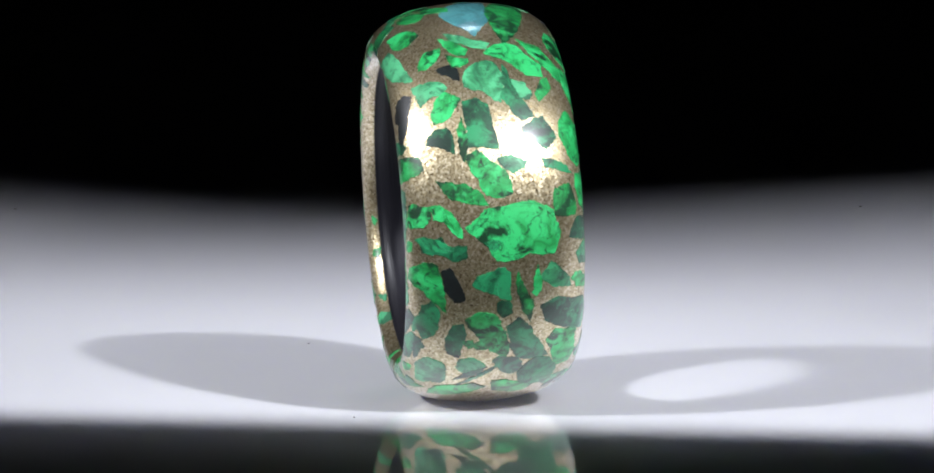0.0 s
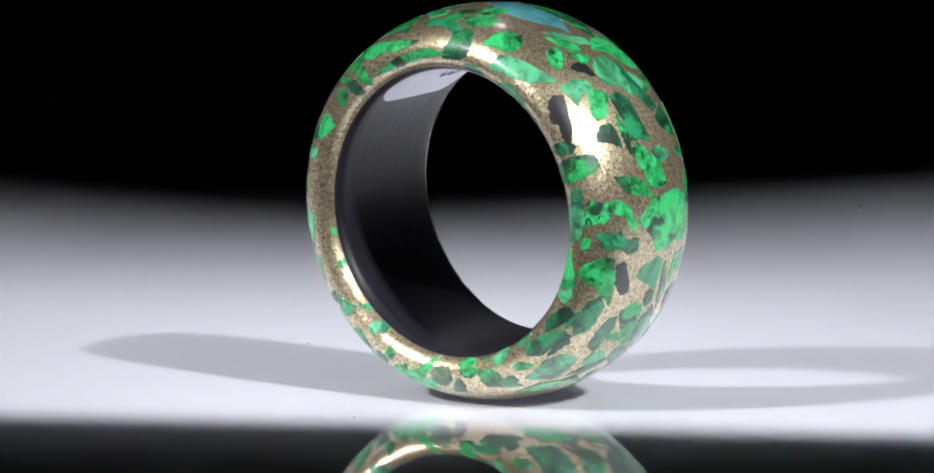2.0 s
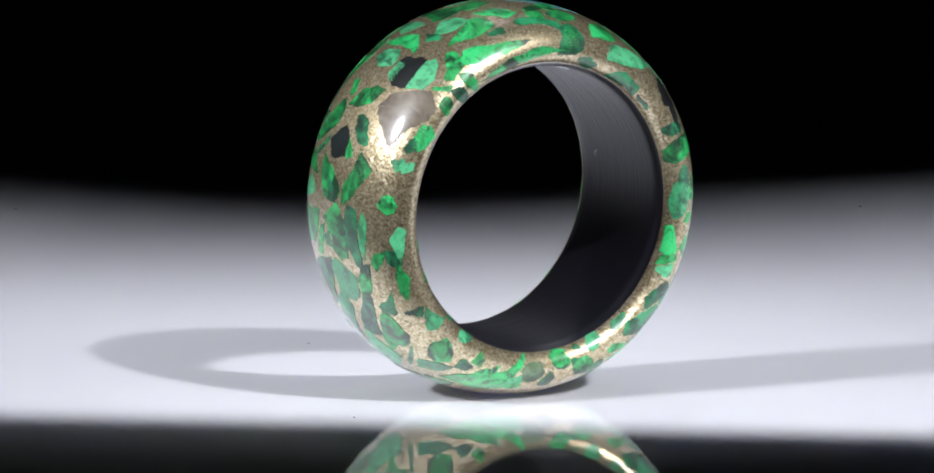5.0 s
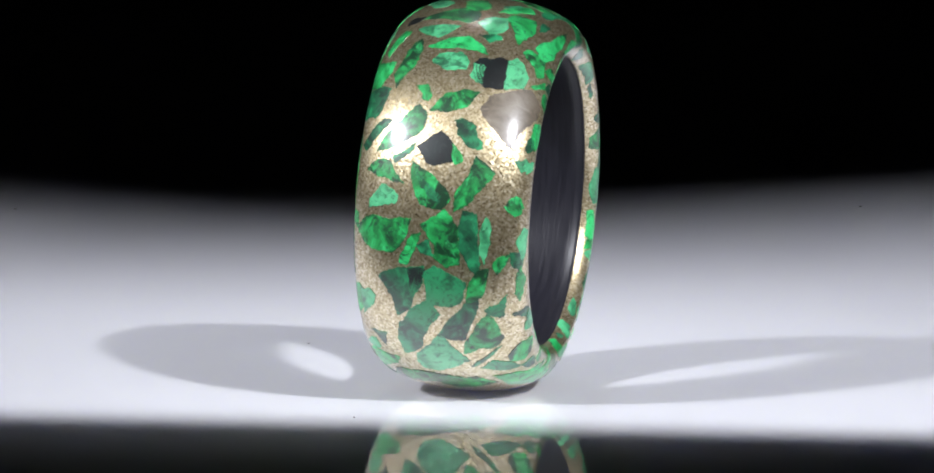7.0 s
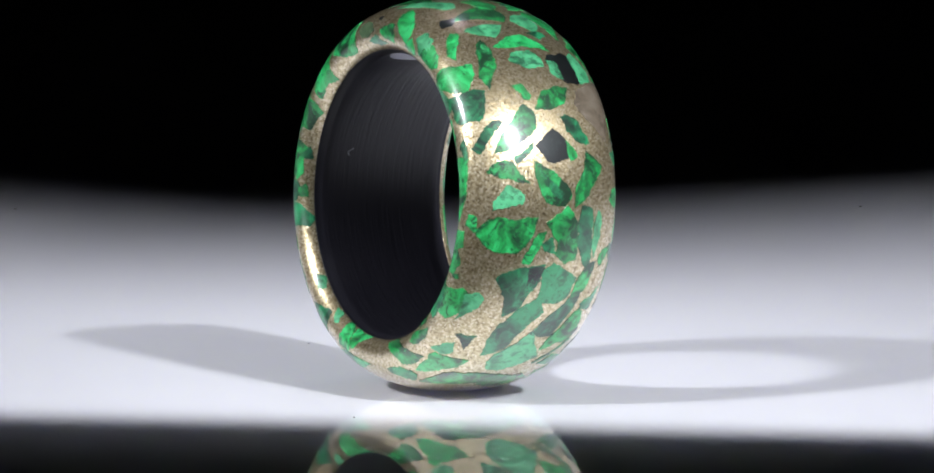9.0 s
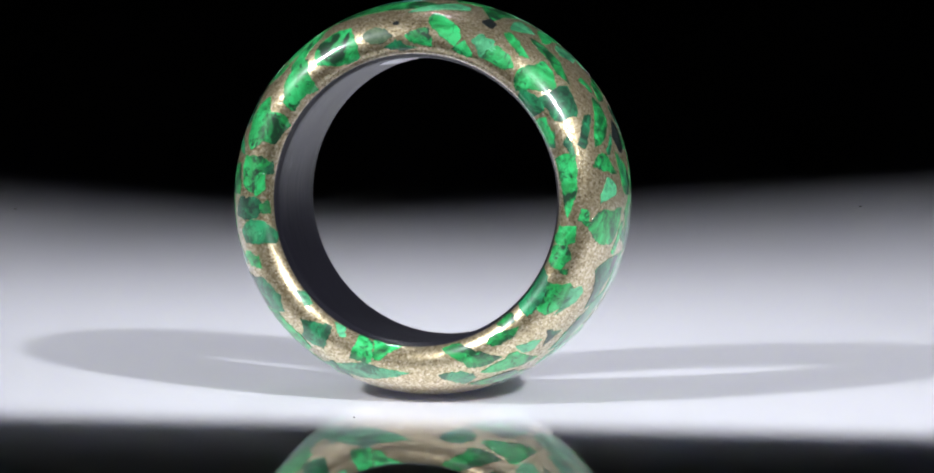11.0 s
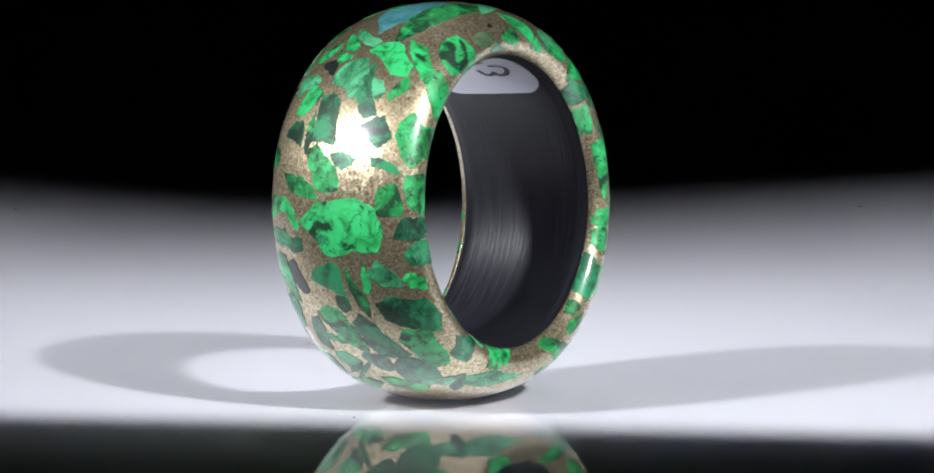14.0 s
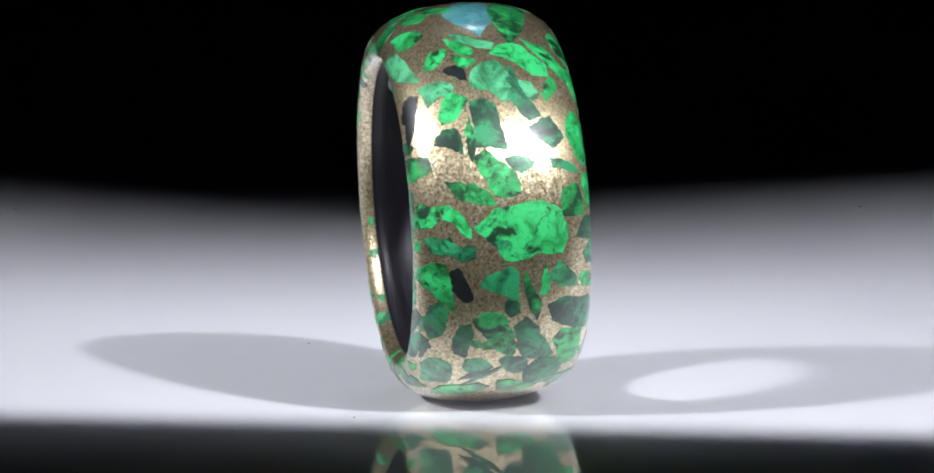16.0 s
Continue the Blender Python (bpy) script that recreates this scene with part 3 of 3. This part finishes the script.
stone_chip("green", 171.8, 6.37, 15, (1.41, 1.13, 0.73, 0.80, 1.25, 1.17, 1.05, 1.20, 1.01, 0.84, 0.98, 1.07))
stone_chip("deep", 169.3, 7.38, 18, (0.31, 0.42, 0.40, 0.30, 0.34, 0.56, 0.30, 0.25, 0.28, 0.46, 0.40, 0.36))
stone_chip("olive", 103.7, 6.20, 18, (0.72, 0.59, 0.49, 0.59, 0.64, 1.04, 0.66, 0.59, 0.50, 0.57, 0.68, 0.89))
stone_chip("deep", 95.7, 7.14, 24, (0.56, 0.29, 0.28, 0.42, 0.51, 1.03, 0.31, 0.27, 0.32, 0.47, 0.48, 0.96))
stone_chip("green", 88.0, 6.53, 24, (0.72, 0.48, 0.44, 0.55, 0.88, 0.70, 0.58, 0.69, 0.56, 0.51, 0.58, 0.95))
stone_chip("green", 80.4, 5.61, 9, (0.83, 0.61, 0.67, 0.74, 1.46, 1.26, 0.77, 0.57, 0.58, 0.73, 1.50, 1.15))
stone_chip("green", 72.0, 6.80, 15, (0.77, 0.42, 0.37, 0.34, 0.51, 0.71, 0.49, 0.36, 0.39, 0.56, 0.45, 0.49))
stone_chip("mint", 65.8, 6.01, 3, (0.79, 0.54, 0.51, 0.76, 0.70, 0.62, 0.72, 0.62, 0.71, 0.52, 0.72, 0.76))
stone_chip("green", 59.6, 6.27, 0, (0.78, 1.03, 0.57, 0.48, 0.52, 0.86, 1.10, 0.70, 0.66, 0.54, 0.70, 0.80))
stone_chip("green", 57.9, 4.58, 15, (0.55, 0.39, 0.38, 0.47, 0.92, 1.34, 0.35, 0.31, 0.32, 0.46, 1.03, 1.02))
stone_chip("green", 45.6, 5.68, 18, (1.14, 1.37, 1.57, 0.85, 0.80, 1.04, 1.33, 1.19, 1.28, 1.48, 0.85, 0.86))
stone_chip("deep", 34.5, 5.41, 24, (0.94, 1.72, 0.93, 1.07, 1.30, 1.05, 1.26, 1.16, 1.10, 1.45, 1.06, 0.84))
stone_chip("deep", 23.8, 7.24, 12, (0.27, 0.24, 0.33, 0.53, 0.37, 0.35, 0.45, 0.28, 0.25, 0.30, 0.60, 0.36))
stone_chip("mint", 20.1, 6.19, 18, (0.47, 0.46, 0.23, 0.21, 0.26, 0.57, 0.66, 0.26, 0.19, 0.19, 0.28, 0.65))
stone_chip("green", 10.1, 6.77, 27, (1.39, 0.71, 0.59, 0.61, 0.91, 2.44, 1.00, 0.58, 0.56, 0.70, 1.36, 1.35))
stone_chip("deep", 183.8, 5.91, 18, (0.73, 0.98, 0.98, 1.11, 0.94, 0.64, 0.74, 0.90, 0.99, 1.27, 0.74, 0.67))
stone_chip("green", 183.9, 7.28, 15, (0.37, 0.50, 0.33, 0.30, 0.40, 0.49, 0.34, 0.33, 0.41, 0.37, 0.45, 0.37))
stone_chip("deep", 192.9, 6.58, 18, (0.70, 1.32, 1.38, 0.87, 0.78, 0.83, 0.89, 1.06, 1.42, 1.12, 0.71, 0.65))
stone_chip("mint", 192.6, 6.32, 6, (0.44, 0.58, 0.48, 0.54, 0.57, 0.44, 0.48, 0.46, 0.61, 0.54, 0.57, 0.43))
stone_chip("green", 251.5, 6.93, 27, (0.58, 0.79, 0.84, 1.19, 0.64, 0.54, 0.63, 1.03, 0.75, 0.91, 0.93, 0.62))
stone_chip("green", 259.0, 7.39, 27, (1.19, 0.53, 0.45, 0.56, 0.89, 0.61, 0.59, 0.86, 0.83, 0.51, 0.48, 0.59))
stone_chip("mint", 221.9, 7.54, 15, (0.63, 0.36, 0.33, 0.41, 0.44, 0.43, 0.73, 0.36, 0.28, 0.29, 0.53, 0.55))
stone_chip("mint", 240.8, 7.50, 6, (0.30, 0.27, 0.37, 0.38, 0.41, 0.65, 0.31, 0.24, 0.26, 0.38, 0.57, 0.53))
stone_chip("green", 348.7, 6.93, 15, (0.56, 0.73, 0.59, 0.92, 0.71, 0.61, 0.58, 0.60, 0.74, 0.70, 0.90, 0.60))
stone_chip("green", 341.1, 6.88, 9, (0.66, 0.70, 0.89, 0.64, 0.80, 0.75, 0.76, 0.74, 0.64, 0.73, 0.72, 0.82))
stone_chip("green", 336.7, 6.21, 9, (0.17, 0.16, 0.19, 0.35, 0.22, 0.21, 0.17, 0.17, 0.24, 0.26, 0.22, 0.28))
stone_chip("green", 327.4, 6.01, 9, (0.86, 0.86, 1.16, 1.01, 1.02, 1.22, 1.19, 0.93, 0.83, 0.93, 1.36, 1.25))
stone_chip("green", 309.6, 7.42, 9, (0.61, 0.51, 0.46, 0.39, 0.44, 0.72, 0.53, 0.54, 0.40, 0.39, 0.62, 0.56))
stone_chip("green", 356.1, 5.77, 24, (0.58, 0.38, 0.37, 0.49, 0.31, 0.36, 0.62, 0.50, 0.31, 0.33, 0.46, 0.44))
stone_chip("deep", 321.2, 7.32, 24, (0.20, 0.34, 0.19, 0.17, 0.20, 0.35, 0.19, 0.17, 0.20, 0.34, 0.20, 0.17))
stone_chip("black", 68.5, 3.90, 12, (0.51, 0.49, 0.43, 0.54, 0.59, 0.43, 0.44, 0.41, 0.45, 0.73, 0.45, 0.40))
stone_chip("black", 96.8, 5.49, 12, (0.19, 0.18, 0.12, 0.15, 0.25, 0.17, 0.16, 0.22, 0.15, 0.13, 0.15, 0.25))
stone_chip("green", 175.0, 4.43, 12, (0.87, 1.09, 0.88, 0.80, 0.81, 1.10, 0.91, 1.01, 0.83, 0.79, 1.02, 0.87))
stone_chip("deep", 211.1, 4.54, 0, (1.10, 2.20, 1.88, 1.44, 1.31, 1.03, 1.08, 1.60, 2.17, 1.57, 1.03, 0.92))
stone_chip("green", 224.6, 4.23, 18, (2.05, 1.31, 0.90, 0.86, 1.42, 1.48, 1.91, 1.59, 0.85, 0.79, 0.98, 1.70))
stone_chip("deep", 234.0, 2.59, 6, (1.65, 1.67, 1.30, 1.26, 1.11, 1.52, 1.71, 1.47, 1.34, 1.18, 1.33, 1.34))
stone_chip("mint", 226.8, -1.86, 21, (0.66, 0.63, 1.04, 0.79, 0.70, 0.79, 0.75, 0.85, 0.73, 0.84, 0.84, 0.89))
stone_chip("deep", 233.9, 6.27, 27, (0.88, 1.17, 0.75, 0.67, 0.85, 1.21, 0.76, 1.06, 0.85, 0.77, 1.01, 0.85))
stone_chip("green", 240.3, 0.92, 18, (1.11, 1.34, 1.47, 0.76, 0.67, 0.73, 1.11, 1.58, 1.13, 1.09, 0.78, 0.79))
stone_chip("deep", 216.3, -2.87, 12, (1.47, 0.56, 0.57, 0.59, 0.83, 1.44, 1.11, 0.70, 0.57, 0.63, 0.79, 1.23))
stone_chip("mint", 197.2, 3.63, 18, (0.74, 1.27, 0.83, 0.58, 0.52, 0.64, 1.09, 0.92, 1.06, 0.66, 0.60, 0.64))
stone_chip("green", 200.8, 5.51, 6, (0.52, 0.88, 0.65, 0.62, 0.37, 0.42, 0.57, 0.74, 0.85, 0.49, 0.48, 0.44))
stone_chip("mint", 242.9, 3.88, 0, (0.62, 0.78, 0.91, 1.06, 0.60, 0.52, 0.54, 0.65, 1.38, 0.79, 0.67, 0.54))
stone_chip("mint", 254.8, 5.31, 12, (2.78, 1.04, 0.77, 0.77, 0.83, 1.12, 2.12, 1.44, 0.80, 0.60, 0.62, 0.86))
stone_chip("green", 196.9, -4.63, 0, (0.99, 2.11, 1.11, 0.85, 0.87, 1.22, 1.26, 1.19, 1.43, 1.49, 0.91, 0.64))
stone_chip("deep", 210.3, -4.67, 21, (1.02, 0.79, 0.65, 0.76, 1.11, 1.49, 1.09, 0.72, 0.69, 0.73, 1.10, 1.51))
stone_chip("deep", 215.0, -6.37, 18, (0.51, 0.39, 0.39, 0.55, 1.06, 1.04, 0.69, 0.43, 0.41, 0.54, 0.93, 1.32))
stone_chip("deep", 225.9, -6.14, 21, (0.90, 0.51, 0.45, 0.53, 1.62, 1.51, 0.73, 0.62, 0.57, 0.67, 1.22, 1.52))
stone_chip("mint", 233.4, -4.33, 6, (1.12, 1.20, 1.09, 0.96, 1.17, 1.51, 1.48, 1.17, 1.07, 0.94, 1.08, 1.89))
stone_chip("black", 197.3, -3.07, 6, (1.02, 1.16, 0.70, 0.46, 0.44, 0.57, 1.14, 1.10, 0.60, 0.50, 0.56, 0.63))
stone_chip("green", 217.3, -1.95, 6, (0.33, 0.37, 0.59, 0.32, 0.28, 0.34, 0.33, 0.35, 0.51, 0.36, 0.28, 0.40))
stone_chip("green", 238.9, -6.00, 3, (0.53, 0.27, 0.25, 0.32, 0.43, 0.80, 0.36, 0.28, 0.30, 0.40, 0.40, 0.65))
stone_chip("deep", 246.9, -5.51, 24, (0.54, 0.38, 0.33, 0.38, 0.52, 0.45, 0.53, 0.40, 0.32, 0.36, 0.57, 0.47))
stone_chip("green", 251.8, -5.85, 12, (0.83, 0.57, 0.54, 0.69, 1.65, 0.68, 0.60, 0.70, 0.78, 0.92, 0.95, 1.03))
stone_chip("deep", 231.0, -1.74, 12, (0.25, 0.23, 0.28, 0.59, 1.21, 0.44, 0.29, 0.27, 0.41, 0.52, 1.36, 0.47))
stone_chip("green", 242.5, -2.61, 21, (0.65, 0.64, 0.89, 1.93, 1.64, 0.81, 0.76, 0.84, 1.14, 1.43, 2.25, 0.90))
stone_chip("green", 339.6, -2.88, 27, (0.59, 0.57, 0.56, 0.68, 1.39, 0.94, 0.74, 0.54, 0.50, 0.63, 1.33, 1.00))
stone_chip("green", 321.0, -3.05, 18, (1.10, 0.76, 0.79, 1.22, 1.90, 0.96, 1.12, 1.16, 1.21, 1.05, 1.28, 1.81))
stone_chip("deep", 331.2, -4.10, 27, (0.37, 0.53, 0.80, 0.63, 0.60, 0.59, 0.73, 0.48, 0.45, 0.57, 1.16, 0.31))
stone_chip("green", 309.8, -5.35, 27, (0.74, 0.80, 0.88, 1.01, 0.87, 0.93, 0.79, 0.79, 0.78, 1.12, 0.87, 0.91))
stone_chip("deep", 305.3, -3.81, 24, (0.97, 0.95, 1.29, 0.58, 0.46, 0.49, 0.72, 1.31, 0.82, 0.62, 0.50, 0.55))
stone_chip("deep", 311.2, -2.94, 12, (0.13, 0.11, 0.13, 0.34, 1.31, 0.32, 0.16, 0.14, 0.15, 0.30, 1.52, 0.21))
stone_chip("deep", 300.0, -5.59, 27, (0.43, 0.61, 0.40, 0.36, 0.48, 0.49, 0.64, 0.40, 0.35, 0.48, 0.56, 0.42))
stone_chip("green", 296.9, -6.45, 18, (0.35, 0.51, 0.38, 0.42, 0.41, 0.33, 0.42, 0.33, 0.36, 0.57, 0.34, 0.29))
stone_chip("green", 290.6, -4.99, 15, (1.54, 2.47, 0.98, 0.52, 0.48, 0.58, 1.45, 3.82, 0.76, 0.60, 0.61, 0.80))
stone_chip("green", 338.8, -5.74, 27, (0.68, 0.36, 0.31, 0.35, 0.72, 1.21, 0.51, 0.39, 0.45, 0.49, 0.59, 1.09))
stone_chip("green", 346.6, -4.35, 15, (0.41, 0.37, 0.45, 0.51, 0.52, 0.72, 0.39, 0.32, 0.35, 0.48, 0.78, 0.47))
stone_chip("deep", 327.1, -5.81, 18, (0.25, 0.33, 0.77, 0.32, 0.25, 0.27, 0.49, 0.40, 0.37, 0.57, 0.41, 0.22))
stone_chip("mint", 321.3, -6.40, 27, (0.58, 0.43, 0.52, 0.66, 0.62, 0.59, 0.60, 0.84, 0.47, 0.42, 0.51, 1.02))
stone_chip("mint", 329.7, 4.71, 12, (0.70, 0.72, 0.49, 0.47, 0.61, 1.48, 0.61, 0.46, 0.51, 0.57, 0.88, 0.89))
stone_chip("deep", 316.1, 3.97, 18, (0.34, 0.54, 0.75, 0.38, 0.33, 0.37, 0.83, 0.46, 0.34, 0.38, 0.77, 0.41))
stone_chip("green", 291.2, 6.47, 0, (0.82, 0.46, 0.50, 0.64, 1.27, 1.83, 0.68, 0.52, 0.70, 0.85, 1.12, 1.93))
stone_chip("green", 301.6, 4.28, 12, (0.91, 1.06, 0.99, 0.71, 1.14, 1.94, 0.83, 0.61, 0.62, 0.99, 1.74, 1.03))
stone_chip("mint", 309.4, 4.75, 9, (0.57, 0.42, 0.37, 0.45, 0.87, 0.59, 0.55, 0.45, 0.54, 0.51, 0.54, 0.81))
stone_chip("green", 304.8, 6.64, 24, (0.44, 0.34, 0.34, 0.48, 0.69, 1.01, 0.64, 0.42, 0.35, 0.40, 0.68, 1.22))
stone_chip("mint", 285.1, 5.03, 3, (0.88, 0.61, 0.65, 0.58, 0.79, 1.29, 0.67, 0.54, 0.56, 0.85, 0.81, 0.98))
stone_chip("green", 295.6, 1.97, 18, (1.02, 1.31, 1.54, 1.69, 2.66, 0.87, 0.67, 0.71, 1.18, 2.98, 1.64, 1.29))
# between them, along the top, the lip and the underside
strip_chip("green", 98.3, -1.73, -105, 1.41, 0.96, 1.12, -0.13, -0.37)
strip_chip("green", 76.4, 0.02, 111, 1.23, 1.00, 1.21, 0.14, -0.21)
strip_chip("green", 77.2, -2.12, 157, 1.31, 0.56, 0.86, -0.10, -0.33)
strip_chip("green", 81.1, -2.88, -160, 1.12, 0.60, 0.86, -0.14, -0.11)
strip_chip("green", 91.6, -2.44, -147, 1.48, 0.68, 0.73, -0.24, -0.16)
strip_chip("deep", 246.5, 3.97, -76, 1.23, 0.79, 0.83, 0.42, 0.28)
strip_chip("deep", 40.5, ARC_LIP, 12, 1.7, 0.8, 1.1, 0.2, -0.1)
strip_chip("green", 28.0, ARC_LIP, -8, 1.9, 0.9, 0.7, -0.2, 0.1)
strip_chip("deep", 325.5, ARC_LIP, 5, 2.9, 1.0, 0.8, 0.1, 0.2)

# the maker's plate inside the band, with unreadable marks as plain strokes
def inner_point(s, theta, h):
    r = float(np.interp(abs(s), [0.0, 1.6, 3.2, 4.0, 4.45], [R_IN, 9.09, 9.11, 9.14, 9.17])) - h
    return Vector((s, r * math.cos(radians(theta)), r * math.sin(radians(theta)))) * MM


def inner_patch(outline, mid, h):
    """A thin plate on the lining: outline in (across, angle)."""
    bm = bmesh.new()
    m = Vector(mid)
    low = [bm.verts.new(inner_point(p.x, p.y, -0.03)) for p in outline]
    rings = [low] + [[bm.verts.new(inner_point(*(m + (p - m) * (1 - k / 12)), h)) for p in outline] for k in range(12)]
    tip = bm.verts.new(inner_point(m.x, m.y, h))
    n = len(outline)
    for r in range(12):
        for i in range(n):
            bm.faces.new((rings[r][i], rings[r][(i + 1) % n], rings[r + 1][(i + 1) % n], rings[r + 1][i]))
    for i in range(n):
        bm.faces.new((rings[-1][i], rings[-1][(i + 1) % n], tip))
    return bm


corner = []
for cx, cy, a0 in ((2.5, 99.0, 0), (-2.5, 99.0, 90), (-2.5, 56.0, 180), (2.5, 56.0, 270)):
    for k in range(9):
        a = radians(a0 + k * 11.25)
        corner.append(Vector((cx + 1.6 * math.cos(a), cy + 10.2 * math.sin(a))))
dense = []
for i in range(len(corner)):
    a, b = corner[i], corner[(i + 1) % len(corner)]
    n = 1 if (b - a).length < 3.0 else 8
    dense += [a.lerp(b, k / n) for k in range(n)]
plate = part("plate", inner_patch(dense, (0, 77.5), 0.03), PLATE, ring, "light grey plate inside the lining", False)
plate.matrix_basis = lift @ tilt


def stroke(points, width):
    """A flat curved stroke on the plate, through points (across, angle), width in mm."""
    bm = bmesh.new()
    left, right = [], []
    for i, p in enumerate(points):
        d = Vector(points[min(i + 1, len(points) - 1)]) - Vector(points[max(i - 1, 0)])
        d = Vector((d.x, d.y * 0.158)).normalized()
        left.append(bm.verts.new(inner_point(p[0] - d.y * width / 2, p[1] + d.x * width / 2 / 0.158, 0.045)))
        right.append(bm.verts.new(inner_point(p[0] + d.y * width / 2, p[1] - d.x * width / 2 / 0.158, 0.045)))
    for i in range(len(points) - 1):
        bm.faces.new((left[i], left[i + 1], right[i + 1], right[i]))
    return bm


def hook(cx, cy, rx, ry, a0, a1):
    return [(cx + rx * math.cos(radians(a0 + (a1 - a0) * k / 16)), cy + ry * math.sin(radians(a0 + (a1 - a0) * k / 16))) for k in range(17)]


def smooth_line(points):
    """Rounds a written stroke given by a few points."""
    for _ in range(2):
        points = [points[0]] + [q for a, b in zip(points, points[1:]) for q in ((a[0] * 0.75 + b[0] * 0.25, a[1] * 0.75 + b[1] * 0.25),
                                                                               (a[0] * 0.25 + b[0] * 0.75, a[1] * 0.25 + b[1] * 0.75))] + [points[-1]]
    return points


digit = [(1.75, 69.4), (2.55, 69.6), (2.82, 65.6), (2.42, 60.9), (1.85, 59.2), (1.45, 60.2), (1.52, 63.2), (1.28, 60.4), (0.78, 59.4), (0.48, 61.5), (0.46, 64.8)]
for curve, width in ((smooth_line(digit), 0.36), ([(0.05, 78.5), (0.15, 74.5), (0.31, 70.6)], 0.30), ([(0.31, 70.6), (1.1, 73.2), (1.95, 75.9)], 0.34),
                     (hook(1.5, 97, 1.2, 4.0, 100, 330), 0.36)):
    mark = part("mark", stroke(curve, width), MARK, plate, "dark handwritten stroke")

lint = part("lint", stroke([(2.35, 165.5), (2.5, 166.2), (2.66, 166.8), (2.74, 167.3), (2.68, 168.0), (2.58, 168.6)], 0.07), LINT, liner, "tiny pale lint fibre")

# ---- dust on the sheet ----
def dust_speck(x, y, size, turn):
    bm = bmesh.new()
    bmesh.ops.create_icosphere(bm, subdivisions=2, radius=1.0)
    rnd = random.Random(int(x * 1e6))
    for v in bm.verts:
        v.co = Vector((v.co.x * size * 1.6, v.co.y * size * rnd.uniform(0.6, 1.1), (v.co.z + 0.9) * size * 0.5)) * MM
    ob = new("dust_speck", mesh_of("dust_speck", bm, DUST))
    ob.matrix_basis = pose(x * MM, y * MM, 0, 0, 0, turn)
    return tagged(ob, "tiny dark dust speck on white acrylic", "dust", "dust on the sheet")


dust_speck(-11.1, 24.2, 0.075, 40)
dust_speck(-7.2, -10.0, 0.06, 10)
dust_speck(-38.5, 108.0, 0.12, 70)
dust_speck(33.5, 110.0, 0.10, 20)


# ---- motions ----
def motions():
    rows = []
    for k in range(0, 65):
        t = k * 0.25
        m = pose(0, 0, 0, 0, 0, 360 * t / PERIOD) @ pose(CENTRE[0] * MM, CENTRE[1] * MM, 0, 0, 0, TURN0)
        rows.append((t, m))
    walk(ring, rows)


motions()
